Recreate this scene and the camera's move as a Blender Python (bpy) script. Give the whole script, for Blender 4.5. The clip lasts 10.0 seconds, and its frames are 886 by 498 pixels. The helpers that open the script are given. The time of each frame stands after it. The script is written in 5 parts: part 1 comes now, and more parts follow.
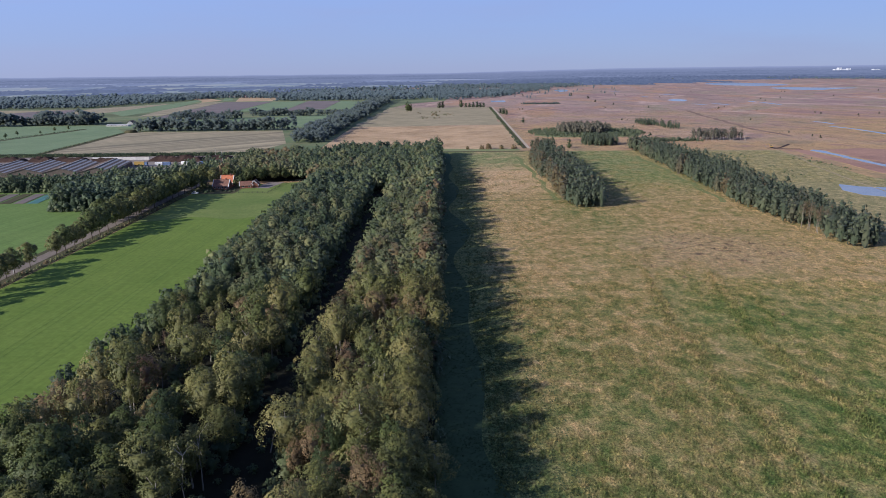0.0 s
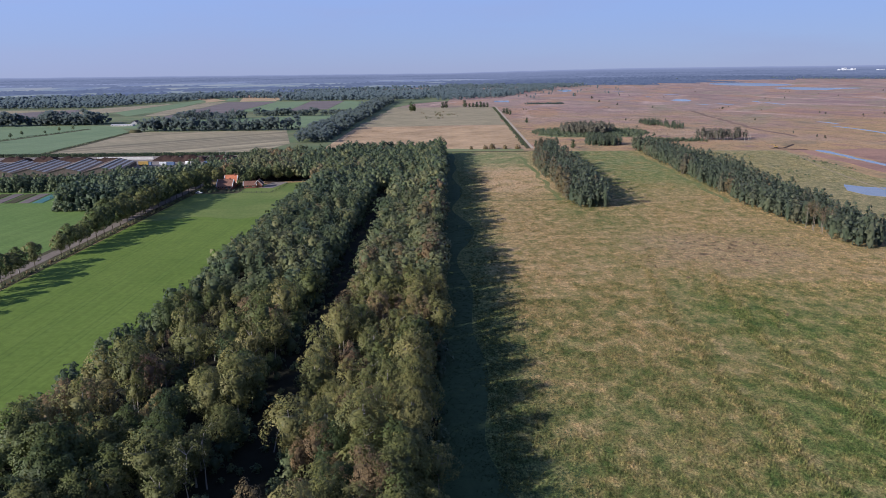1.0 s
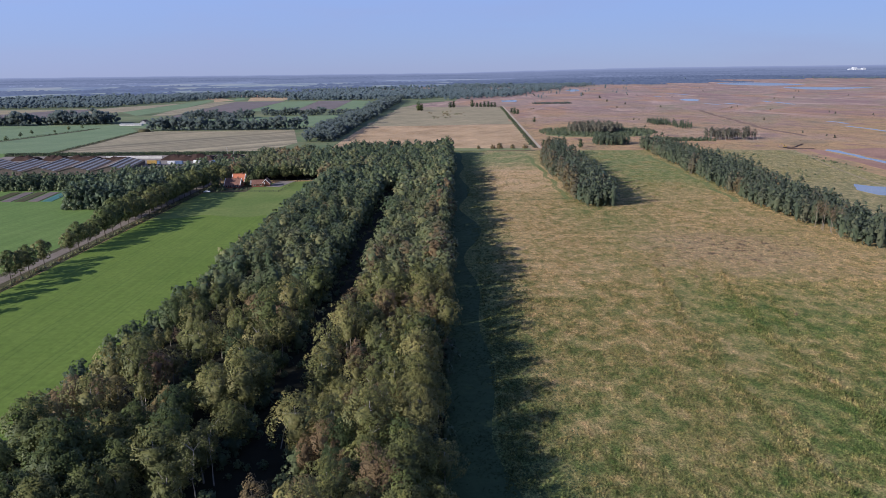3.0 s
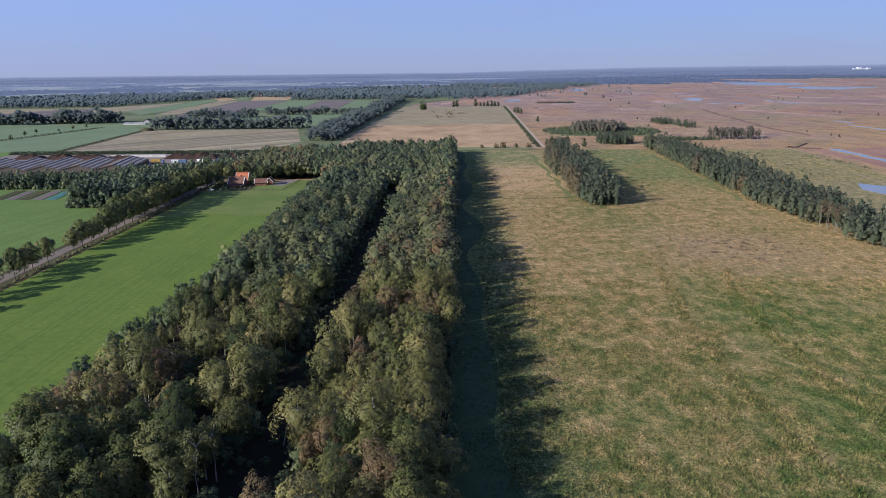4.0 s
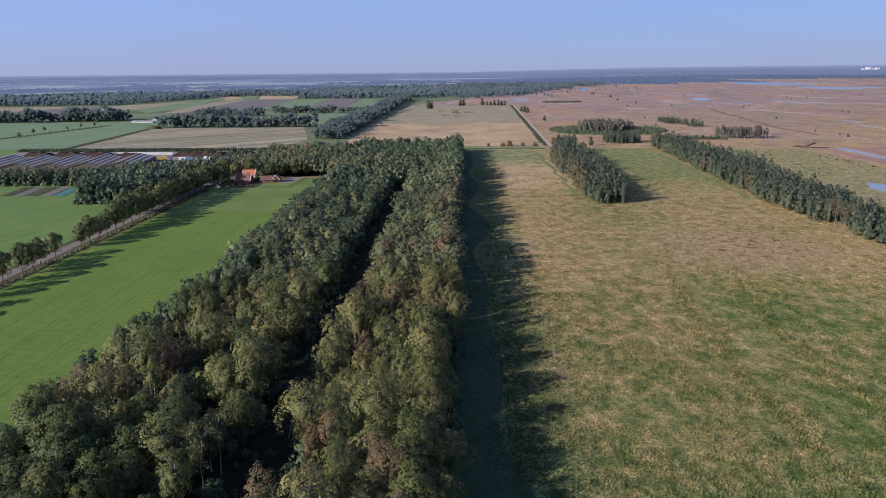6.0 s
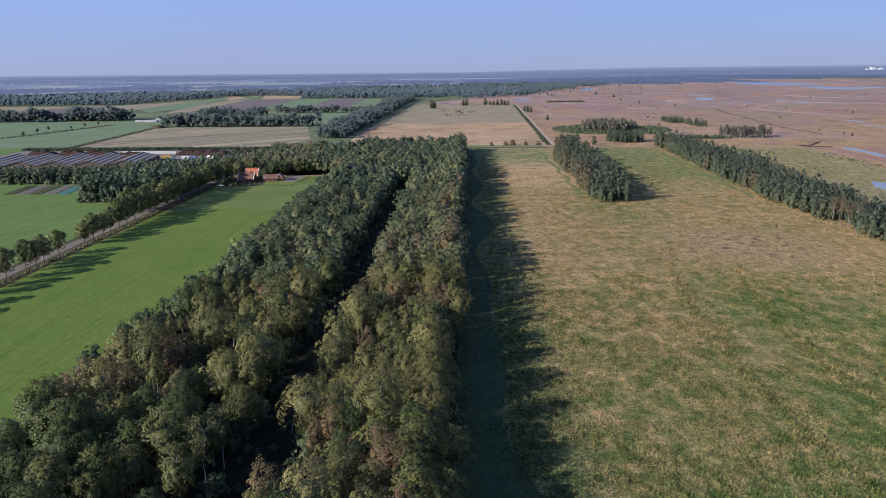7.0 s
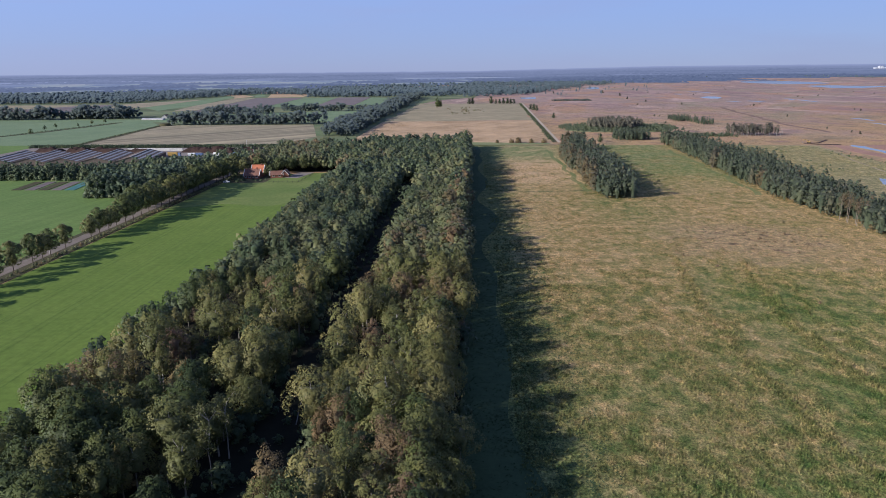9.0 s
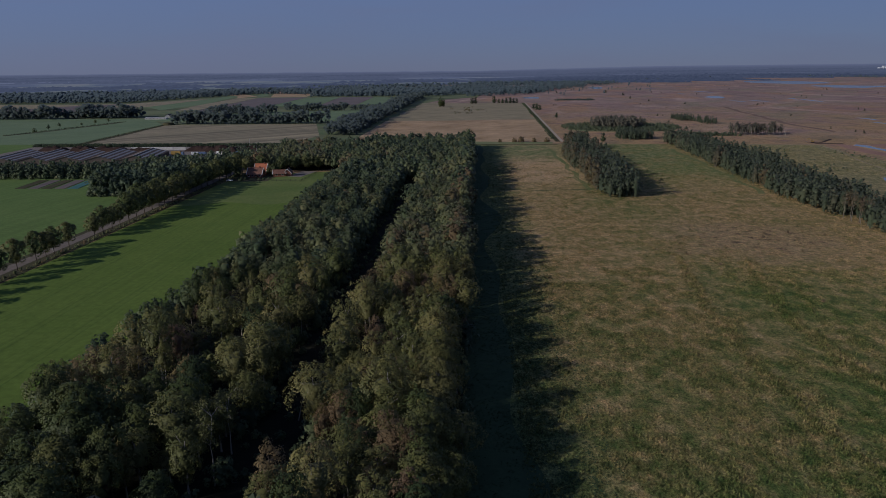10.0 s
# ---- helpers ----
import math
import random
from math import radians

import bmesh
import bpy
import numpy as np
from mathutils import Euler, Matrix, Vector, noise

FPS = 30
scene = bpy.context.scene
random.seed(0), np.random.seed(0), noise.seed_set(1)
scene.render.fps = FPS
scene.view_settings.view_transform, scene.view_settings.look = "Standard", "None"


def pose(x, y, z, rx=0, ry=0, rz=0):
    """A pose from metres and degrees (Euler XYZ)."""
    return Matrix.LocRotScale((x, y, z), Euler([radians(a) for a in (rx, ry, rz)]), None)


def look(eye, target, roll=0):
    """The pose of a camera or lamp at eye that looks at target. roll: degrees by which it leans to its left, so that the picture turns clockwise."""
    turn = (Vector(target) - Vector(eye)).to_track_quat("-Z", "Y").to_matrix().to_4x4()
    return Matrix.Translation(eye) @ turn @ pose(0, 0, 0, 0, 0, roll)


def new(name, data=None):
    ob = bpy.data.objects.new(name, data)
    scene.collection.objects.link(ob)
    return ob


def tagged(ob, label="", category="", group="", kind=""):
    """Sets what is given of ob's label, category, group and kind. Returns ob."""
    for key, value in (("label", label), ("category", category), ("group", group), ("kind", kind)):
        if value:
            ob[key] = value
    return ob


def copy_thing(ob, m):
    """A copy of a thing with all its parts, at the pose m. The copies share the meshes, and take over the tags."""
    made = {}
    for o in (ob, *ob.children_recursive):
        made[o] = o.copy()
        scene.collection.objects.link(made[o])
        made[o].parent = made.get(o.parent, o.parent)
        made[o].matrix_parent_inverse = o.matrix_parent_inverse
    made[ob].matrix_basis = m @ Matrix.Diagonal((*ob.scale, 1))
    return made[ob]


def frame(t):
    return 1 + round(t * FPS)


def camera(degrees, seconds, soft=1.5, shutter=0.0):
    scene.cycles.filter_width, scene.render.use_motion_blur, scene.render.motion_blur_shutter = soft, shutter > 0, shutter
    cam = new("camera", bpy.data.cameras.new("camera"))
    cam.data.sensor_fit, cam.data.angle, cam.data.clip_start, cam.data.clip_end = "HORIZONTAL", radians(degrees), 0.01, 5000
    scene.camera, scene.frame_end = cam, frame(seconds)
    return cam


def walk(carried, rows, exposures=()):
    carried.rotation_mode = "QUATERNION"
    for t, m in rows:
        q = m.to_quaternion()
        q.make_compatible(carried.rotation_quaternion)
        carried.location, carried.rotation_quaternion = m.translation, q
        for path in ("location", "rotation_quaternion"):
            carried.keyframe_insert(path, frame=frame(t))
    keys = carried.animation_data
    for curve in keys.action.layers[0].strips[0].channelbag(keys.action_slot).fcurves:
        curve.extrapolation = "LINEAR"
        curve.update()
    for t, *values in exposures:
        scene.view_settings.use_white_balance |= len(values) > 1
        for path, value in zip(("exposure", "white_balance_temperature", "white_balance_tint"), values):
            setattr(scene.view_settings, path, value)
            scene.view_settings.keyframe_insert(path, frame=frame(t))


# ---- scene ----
cam = camera(65.6, 10.0, soft=0.75)

PATH = [
    (0, (-0.642, -2.994, 75.943), (-0.639, -1.058, 75.442), -0.6),
    (0.5, (-0.66, -2.962, 75.925), (-0.662, -1.025, 75.425), -0.6),
    (1, (-0.673, -2.944, 75.907), (-0.68, -1.007, 75.406), -0.6),
    (1.5, (-0.69, -2.929, 75.859), (-0.703, -0.992, 75.359), -0.6),
    (2, (-0.695, -2.932, 75.772), (-0.713, -0.996, 75.271), -0.6),
    (2.5, (-0.667, -2.939, 75.64), (-0.69, -1.002, 75.139), -0.6),
    (4, (-0.62, -2.9, 74.772), (-0.657, -0.964, 74.27), -0.6),
    (4.5, (-0.627, -2.91, 74.575), (-0.669, -0.975, 74.073), -0.5),
    (5, (-0.624, -2.93, 74.352), (-0.671, -0.995, 73.849), -0.5),
    (5.5, (-0.566, -2.946, 74.05), (-0.617, -1.011, 73.547), -0.5),
    (7, (-0.64, -2.865, 72.449), (-0.703, -0.93, 71.947), -0.5),
    (7.5, (-0.623, -2.897, 72.059), (-0.691, -0.962, 71.556), -0.5),
    (8, (-0.597, -2.922, 71.619), (-0.669, -0.987, 71.116), -0.5),
    (8.5, (-0.59, -2.947, 71.176), (-0.666, -1.013, 70.673), -0.5),
    (9, (-0.613, -3.001, 70.725), (-0.692, -1.067, 70.221), -0.5),
    (9.5, (-0.584, -3.077, 70.329), (-0.667, -1.143, 69.826), -0.5),
    (10, (-0.538, -3.166, 70.012), (-0.625, -1.233, 69.508), -0.5),
]
EXPOSURES = [(t, stops + 0.6, 5690, 13) for t, stops in ((0.0, 0.0), (9.35, 0.0), (9.5, -0.36), (9.7, -0.72), (9.85, -1.06), (10.0, -1.43))]
walk(cam, [(t, look(eye, target, roll)) for t, eye, target, roll in PATH], EXPOSURES)
# ---- light: low morning sun from behind and to one side, clear hazy sky ----
SUN_UP, SUN_FROM = 21.5, (-0.876, -0.482)
world = bpy.data.worlds.new("sky")
scene.world = world
world.use_nodes = True
wn = world.node_tree
sky = wn.nodes.new("ShaderNodeTexSky")
sky.sky_type, sky.sun_disc = "NISHITA", False
sky.sun_elevation, sky.sun_rotation = radians(SUN_UP), math.atan2(SUN_FROM[0], SUN_FROM[1])
sky.altitude, sky.air_density, sky.dust_density, sky.ozone_density = 0, 1.0, 0.1, 4.0
haze = wn.nodes.new("ShaderNodeMix")
haze.data_type = "RGBA"
haze.inputs[0].default_value = 0.82
sky_way = wn.nodes.new("ShaderNodeTexCoord").outputs["Generated"]
sky_xyz = wn.nodes.new("ShaderNodeSeparateXYZ")
wn.links.new(sky_way, sky_xyz.inputs[0])
height_in_sky = wn.nodes.new("ShaderNodeMapRange")
height_in_sky.inputs["From Max"].default_value = 0.2
wn.links.new(sky_xyz.outputs["Z"], height_in_sky.inputs["Value"])
clear = wn.nodes.new("ShaderNodeMix")
clear.data_type = "RGBA"
clear.inputs[6].default_value, clear.inputs[7].default_value = (2.14, 2.31, 3.36, 1), (2.3, 3.1, 4.95, 1)
wn.links.new(height_in_sky.outputs["Result"], clear.inputs[0])
high_in_sky = wn.nodes.new("ShaderNodeMapRange")
high_in_sky.inputs["From Min"].default_value, high_in_sky.inputs["From Max"].default_value = 0.2, 0.7
wn.links.new(sky_xyz.outputs["Z"], high_in_sky.inputs["Value"])
zenith = wn.nodes.new("ShaderNodeMix")
zenith.data_type = "RGBA"
zenith.inputs[7].default_value = (0.75, 1.15, 2.5, 1)
wn.links.new(high_in_sky.outputs["Result"], zenith.inputs[0])
wn.links.new(clear.outputs[2], zenith.inputs[6])
wn.links.new(zenith.outputs[2], haze.inputs[7])
tint = wn.nodes.new("ShaderNodeMix")
tint.data_type, tint.blend_type = "RGBA", "MULTIPLY"
tint.inputs[0].default_value = 1.0
tint.inputs[7].default_value = (0.72, 0.86, 1.25, 1)
wn.links.new(sky.outputs["Color"], tint.inputs[6])
wn.links.new(tint.outputs[2], haze.inputs[6])
way_up = wn.nodes.new("ShaderNodeMapping")
way_up.inputs["Scale"].default_value = (1.2, 1.2, 9)
wn.links.new(sky_way, way_up.inputs["Vector"])
wisp = wn.nodes.new("ShaderNodeTexNoise")
wisp.inputs["Scale"].default_value, wisp.inputs["Detail"].default_value = 2.2, 5
wn.links.new(way_up.outputs["Vector"], wisp.inputs["Vector"])
veil = wn.nodes.new("ShaderNodeMapRange")
veil.inputs["From Min"].default_value, veil.inputs["From Max"].default_value = 0.48, 0.72
veil.inputs["To Max"].default_value = 0.3
wn.links.new(wisp.outputs["Fac"], veil.inputs["Value"])
cloud = wn.nodes.new("ShaderNodeMix")
cloud.data_type = "RGBA"
cloud.inputs[7].default_value = (2.5, 2.6, 3.7, 1)
wn.links.new(veil.outputs["Result"], cloud.inputs[0])
wn.links.new(haze.outputs[2], cloud.inputs[6])
# the haze is brighter on the sun's side
side = wn.nodes.new("ShaderNodeMapRange")
side.inputs["From Min"].default_value, side.inputs["From Max"].default_value = -0.8, 0.8
side.inputs["To Min"].default_value, side.inputs["To Max"].default_value = 1.1, 0.87
wn.links.new(sky_xyz.outputs["X"], side.inputs["Value"])
glow = wn.nodes.new("ShaderNodeVectorMath")
glow.operation = "SCALE"
wn.links.new(cloud.outputs[2], glow.inputs[0])
wn.links.new(side.outputs["Result"], glow.inputs["Scale"])
wn.links.new(glow.outputs[0], wn.nodes["Background"].inputs["Color"])
wn.nodes["Background"].inputs["Strength"].default_value = 0.10

sun_lamp = new("sun", bpy.data.lights.new("sun", "SUN"))
sun_lamp.data.energy, sun_lamp.data.angle, sun_lamp.data.color = 5.0, radians(0.6), (1.0, 0.9, 0.76)
sun_lamp.matrix_world = look((SUN_FROM[0] * 500, SUN_FROM[1] * 500, 543 * math.tan(radians(SUN_UP))), (0, 0, 0))

rng = np.random.default_rng(7)


# ---- materials ----
class Shader:
    """A node material put together step by step."""

    def __init__(self, name, rough=0.9, spec=0.2):
        self.m = bpy.data.materials.new(name)
        self.m.use_nodes = True
        self.t = self.m.node_tree
        self.p = self.t.nodes["Principled BSDF"]
        self.p.inputs["Roughness"].default_value = rough
        self.p.inputs["Specular IOR Level"].default_value = spec
        self.where = self.t.nodes.new("ShaderNodeTexCoord").outputs["Object"]

    def haze_sheen(self, weight):
        """Sheen of leaves and stems at a low angle, tinted blue as haze."""
        self.p.inputs["Sheen Weight"].default_value, self.p.inputs["Sheen Roughness"].default_value = weight, 0.5
        self.p.inputs["Sheen Tint"].default_value = (0.72, 0.86, 1.0, 1)

    def put(self, socket, value):
        if isinstance(value, bpy.types.NodeSocket):
            self.t.links.new(value, socket)
        elif isinstance(value, tuple) and len(value) == 3 and socket.type == "RGBA":
            socket.default_value = (*value, 1)
        else:
            socket.default_value = value

    def scaled(self, sx, sy, sz=1.0, turn=0.0):
        """The place, turned by so many degrees and then stretched."""
        a, b = self.t.nodes.new("ShaderNodeMapping"), self.t.nodes.new("ShaderNodeMapping")
        self.put(a.inputs["Vector"], self.where)
        a.inputs["Rotation"].default_value = (0, 0, radians(turn))
        self.put(b.inputs["Vector"], a.outputs["Vector"])
        b.inputs["Scale"].default_value = (sx, sy, sz)
        return b.outputs["Vector"]

    def noise(self, scale, detail=3.0, rough=0.55, vector=None, distort=0.0):
        n = self.t.nodes.new("ShaderNodeTexNoise")
        self.put(n.inputs["Vector"], vector or self.where)
        n.inputs["Scale"].default_value, n.inputs["Detail"].default_value = scale, detail
        n.inputs["Roughness"].default_value, n.inputs["Distortion"].default_value = rough, distort
        return n.outputs["Fac"]

    def ramp(self, fac, *stops):
        n = self.t.nodes.new("ShaderNodeValToRGB")
        e = n.color_ramp.elements
        while len(e) < len(stops):
            e.new(0.5)
        for k, (at, c) in enumerate(stops):
            e[k].position = at
            e[k].color = (*c, 1) if isinstance(c, tuple) else (c, c, c, 1)
        self.put(n.inputs["Fac"], fac)
        return n.outputs["Color"]

    def mix(self, fac, a, b, how="MIX"):
        n = self.t.nodes.new("ShaderNodeMix")
        n.data_type, n.blend_type = "RGBA", how
        self.put(n.inputs[0], fac), self.put(n.inputs[6], a), self.put(n.inputs[7], b)
        return n.outputs[2]

    def island(self):
        return self.t.nodes.new("ShaderNodeNewGeometry").outputs["Random Per Island"]

    def chance(self):
        return self.t.nodes.new("ShaderNodeObjectInfo").outputs["Random"]

    def tone(self, name="tone"):
        n = self.t.nodes.new("ShaderNodeAttribute")
        n.attribute_name = name
        return n.outputs["Fac"]

    def bump(self, height, strength=0.4, distance=0.2):
        n = self.t.nodes.new("ShaderNodeBump")
        n.inputs["Strength"].default_value, n.inputs["Distance"].default_value = strength, distance
        self.put(n.inputs["Height"], height)
        self.t.links.new(n.outputs["Normal"], self.p.inputs["Normal"])

    def done(self, colour):
        self.put(self.p.inputs["Base Color"], colour)
        return self.m


def plain(name, colour, rough=0.7, vary=0.25, scale=3.0, metal=0.0, spec=0.3):
    """Paint, stone, timber and the like: a colour with grain and stains."""
    s = Shader(name, rough, spec)
    s.p.inputs["Metallic"].default_value = metal
    dark = tuple(c * (1 - vary) for c in colour)
    light = tuple(min(1, c * (1 + vary)) for c in colour)
    a = s.ramp(s.noise(scale, 5), (0.3, dark), (0.7, light))
    b = s.ramp(s.noise(scale * 0.17, 3), (0.35, 0.8), (0.65, 1.0))
    return s.done(s.mix(1.0, a, b, "MULTIPLY"))


def leaf_material(name, *stops, by="object", low=0.72, high=1.22, fine=3.0, depth=0.86, thin=0.2, haze_sheen=0.02):
    """Foliage: a colour of its own for each tree, and changes from spray to spray."""
    s = Shader(name, 0.62, 0.25)
    s.haze_sheen(haze_sheen)
    base = s.ramp(s.chance() if by == "object" else s.tone(), *stops)
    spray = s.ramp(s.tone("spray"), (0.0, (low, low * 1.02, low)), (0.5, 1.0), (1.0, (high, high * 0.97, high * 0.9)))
    leafy = s.ramp(s.island(), (0.0, 0.92), (0.5, 1.0), (1.0, 1.08))
    patch = s.ramp(s.noise(0.35, 2), (0.3, (0.82, 0.9, 0.8)), (0.7, (1.15, 1.08, 1.0)))
    c = s.mix(1.0, s.mix(1.0, s.mix(1.0, base, spray, "MULTIPLY"), leafy, "MULTIPLY"), patch, "MULTIPLY")
    grain = s.ramp(s.noise(fine, 3, 0.75), (0.36, depth), (0.5, 1.0), (0.64, 2.0 - depth))
    c = s.mix(1.0, c, grain, "MULTIPLY")
    s.put(s.p.inputs["Base Color"], c)
    through_leaf = s.t.nodes.new("ShaderNodeBsdfTranslucent")
    s.put(through_leaf.inputs["Color"], c)
    both = s.t.nodes.new("ShaderNodeMixShader")
    both.inputs[0].default_value = thin
    s.t.links.new(s.p.outputs[0], both.inputs[1])
    s.t.links.new(through_leaf.outputs[0], both.inputs[2])
    s.t.links.new(both.outputs[0], s.t.nodes["Material Output"].inputs["Surface"])
    return s.m


def rough_grass(name, tufts=False):
    s = Shader(name, 0.95, 0.1)
    along = s.scaled(1.0, 0.8)
    big = s.noise(0.022, 4, 0.6, along, 0.5)
    mid = s.noise(0.2, 5, 0.66, s.scaled(1, 0.7))
    small = s.noise(0.55, 4, 0.7, s.scaled(1.0, 0.75))
    fine = s.noise(2.2, 5, 0.74, s.scaled(1.0, 0.7))
    green = s.ramp(mid, (0.36, (0.076, 0.11, 0.03)), (0.5, (0.122, 0.146, 0.043)), (0.64, (0.182, 0.18, 0.063)))
    straw = s.ramp(mid, (0.34, (0.215, 0.166, 0.064)), (0.5, (0.305, 0.216, 0.098)), (0.66, (0.4, 0.28, 0.142)))
    ahead = s.t.nodes.new("ShaderNodeSeparateXYZ")
    s.put(ahead.inputs[0], s.where)
    span = s.t.nodes.new("ShaderNodeMath")
    span.operation = "MULTIPLY"
    s.put(span.inputs[0], ahead.outputs["Y"])
    span.inputs[1].default_value = 1 / 500
    dry = s.mix(0.36, s.mix(0.5, big, mid), s.ramp(span.outputs[0], (0.2, 0.3), (0.4, 0.45), (0.52, 0.67), (0.75, 0.64), (1.0, 0.54)))
    across = s.t.nodes.new("ShaderNodeMath")
    across.operation = "MULTIPLY"
    s.put(across.inputs[0], ahead.outputs["X"])
    across.inputs[1].default_value = 1 / 200
    dry = s.mix(0.3, dry, s.ramp(across.outputs[0], (0.1, 0.66), (0.28, 0.54), (0.42, 0.45), (0.6, 0.54), (0.95, 0.58)))
    both = s.mix(s.ramp(dry, (0.43, 0.0), (0.57, 1.0)), green, straw)
    bleached = s.mix(1.0, s.ramp(across.outputs[0], (0.12, 0.0), (0.17, 1.0), (0.34, 1.0), (0.42, 0.0)), s.ramp(span.outputs[0], (0.8, 0.0), (0.9, 1.0)), "MULTIPLY")
    bleached = s.mix(1.0, bleached, s.ramp(s.noise(0.06, 5, 0.7), (0.38, 0.0), (0.52, 0.9)), "MULTIPLY")
    both = s.mix(bleached, both, (0.44, 0.305, 0.175))
    deep = s.t.nodes.new("ShaderNodeMath")
    deep.operation = "MULTIPLY"
    s.put(deep.inputs[0], ahead.outputs["Y"])
    deep.inputs[1].default_value = 1 / 800
    between = s.mix(1.0, s.ramp(across.outputs[0], (0.47, 0.0), (0.56, 1.0), (0.84, 1.0), (0.92, 0.0)), s.ramp(deep.outputs[0], (0.5, 0.0), (0.62, 1.0)), "MULTIPLY")
    behind = s.mix(1.0, s.ramp(across.outputs[0], (0.04, 0.0), (0.09, 1.0), (0.33, 1.0), (0.4, 0.0)), s.ramp(deep.outputs[0], (0.66, 0.0), (0.72, 1.0)), "MULTIPLY")
    damp = s.mix(1.0, s.mix(1.0, between, behind, "ADD"), s.ramp(s.noise(0.045, 5, 0.7), (0.36, 0.15), (0.52, 0.95)), "MULTIPLY")
    both = s.mix(damp, both, s.ramp(mid, (0.36, (0.115, 0.142, 0.052)), (0.5, (0.165, 0.182, 0.073)), (0.64, (0.25, 0.235, 0.112))))
    beyond = s.t.nodes.new("ShaderNodeMath")
    beyond.operation = "MULTIPLY"
    s.put(beyond.inputs[0], ahead.outputs["X"])
    beyond.inputs[1].default_value = 1 / 400
    both = s.mix(s.ramp(beyond.outputs[0], (0.49, 0.0), (0.54, 0.75)), both, s.ramp(mid, (0.36, (0.165, 0.158, 0.078)), (0.5, (0.235, 0.208, 0.104)), (0.64, (0.305, 0.26, 0.138))))
    # Grass darkens towards the wood, painting its shade into the colour.
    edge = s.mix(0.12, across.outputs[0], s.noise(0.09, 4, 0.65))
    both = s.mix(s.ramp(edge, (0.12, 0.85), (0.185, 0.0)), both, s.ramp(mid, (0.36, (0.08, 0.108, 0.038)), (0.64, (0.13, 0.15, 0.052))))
    far = s.t.nodes.new("ShaderNodeVectorMath")
    far.operation = "DISTANCE"
    s.put(far.inputs[0], s.where)
    far.inputs[1].default_value = (118, 285, 0)
    reach = s.t.nodes.new("ShaderNodeMath")
    reach.operation = "MULTIPLY"
    s.put(reach.inputs[0], far.outputs["Value"])
    reach.inputs[1].default_value = 1 / 80
    heather = s.mix(0.5, s.ramp(reach.outputs[0], (0.0, 1.0), (1.0, 0.0)), s.noise(0.07, 5, 0.7))
    brown = s.ramp(s.noise(0.2, 5, 0.7), (0.38, (0.12, 0.08, 0.056)), (0.46, (0.285, 0.202, 0.108)), (0.62, (0.36, 0.26, 0.138)))
    both = s.mix(s.ramp(heather, (0.48, 0.0), (0.64, 0.9)), both, brown)
    both = s.mix(1.0, both, s.ramp(small, (0.34, (0.56, 0.67, 0.56)), (0.5, (0.97, 0.98, 0.97)), (0.64, (1.38, 1.26, 1.19))), "MULTIPLY")
    tuft = s.ramp(s.island(), (0.0, 0.72), (0.5, 0.85), (1.0, 0.99))
    c = s.mix(1.0, both, s.ramp(fine, (0.36, 0.42), (0.5, 1.0), (0.64, 1.62)), "MULTIPLY")
    c = s.mix(1.0, c, tuft, "MULTIPLY") if tufts else c
    s.bump(fine, 0.7, 0.4)
    return s.done(c)


def heath():
    s = Shader("heath", 0.95, 0.1)
    s.haze_sheen(0.015)
    mid = s.noise(0.03, 6, 0.68, s.scaled(1.2, 0.6, 1, -8))
    fine = s.noise(0.35, 4, 0.6)
    # Extra blue in these heath colours stands in for distance haze.
    a = s.ramp(s.noise(0.006, 5, 0.62, s.scaled(1.3, 0.6, 1, 14), 1.0), (0.4, (0.25, 0.175, 0.14)), (0.5, (0.288, 0.196, 0.158)), (0.6, (0.315, 0.214, 0.178)))
    growth = [(0.0042, 14, (0.345, 0.2, 0.118), 0.50, 0.60), (0.0055, -20, (0.235, 0.14, 0.13), 0.53, 0.63), (0.0048, 30, (0.235, 0.19, 0.125), 0.53, 0.62), (0.0065, 5, (0.41, 0.285, 0.235), 0.56, 0.64), (0.016, -12, (0.21, 0.132, 0.125), 0.56, 0.66)]
    for scale, turn, colour, start, full in growth:
        a = s.mix(s.ramp(s.noise(scale, 5, 0.62, s.scaled(1.2, 0.55, 1, turn), 1.2), (start, 0.0), (full, 0.85)), a, colour)
    place = s.t.nodes.new("ShaderNodeSeparateXYZ")
    s.put(place.inputs[0], s.where)
    span = s.t.nodes.new("ShaderNodeMath")
    span.operation = "MULTIPLY"
    s.put(span.inputs[0], place.outputs["Y"])
    span.inputs[1].default_value = 1 / 2000
    golden = s.ramp(s.noise(0.02, 5, 0.66, s.scaled(1.0, 0.6)), (0.38, (0.22, 0.16, 0.085)), (0.48, (0.35, 0.225, 0.105)), (0.56, (0.32, 0.2, 0.105)), (0.64, (0.215, 0.125, 0.1)))
    a = s.mix(s.ramp(s.mix(0.5, span.outputs[0], s.noise(0.004, 4, 0.6)), (0.43, 0.95), (0.6, 0.0)), a, golden)
    b = s.ramp(mid, (0.32, (0.74, 0.78, 0.76)), (0.45, (0.95, 0.96, 0.96)), (0.55, (1.03, 1.01, 1.0)), (0.68, (1.13, 1.08, 1.05)))
    c = s.mix(1.0, s.mix(1.0, a, b, "MULTIPLY"), s.ramp(fine, (0.3, 0.75), (0.7, 1.22)), "MULTIPLY")
    c = s.mix(1.0, c, s.ramp(s.noise(0.11, 6, 0.72, s.scaled(1, 0.5)), (0.34, (0.8, 0.83, 0.82)), (0.5, (1.0, 1.0, 1.0)), (0.66, (1.14, 1.1, 1.08))), "MULTIPLY")
    s.bump(fine, 0.6, 0.6)
    return s.done(c)


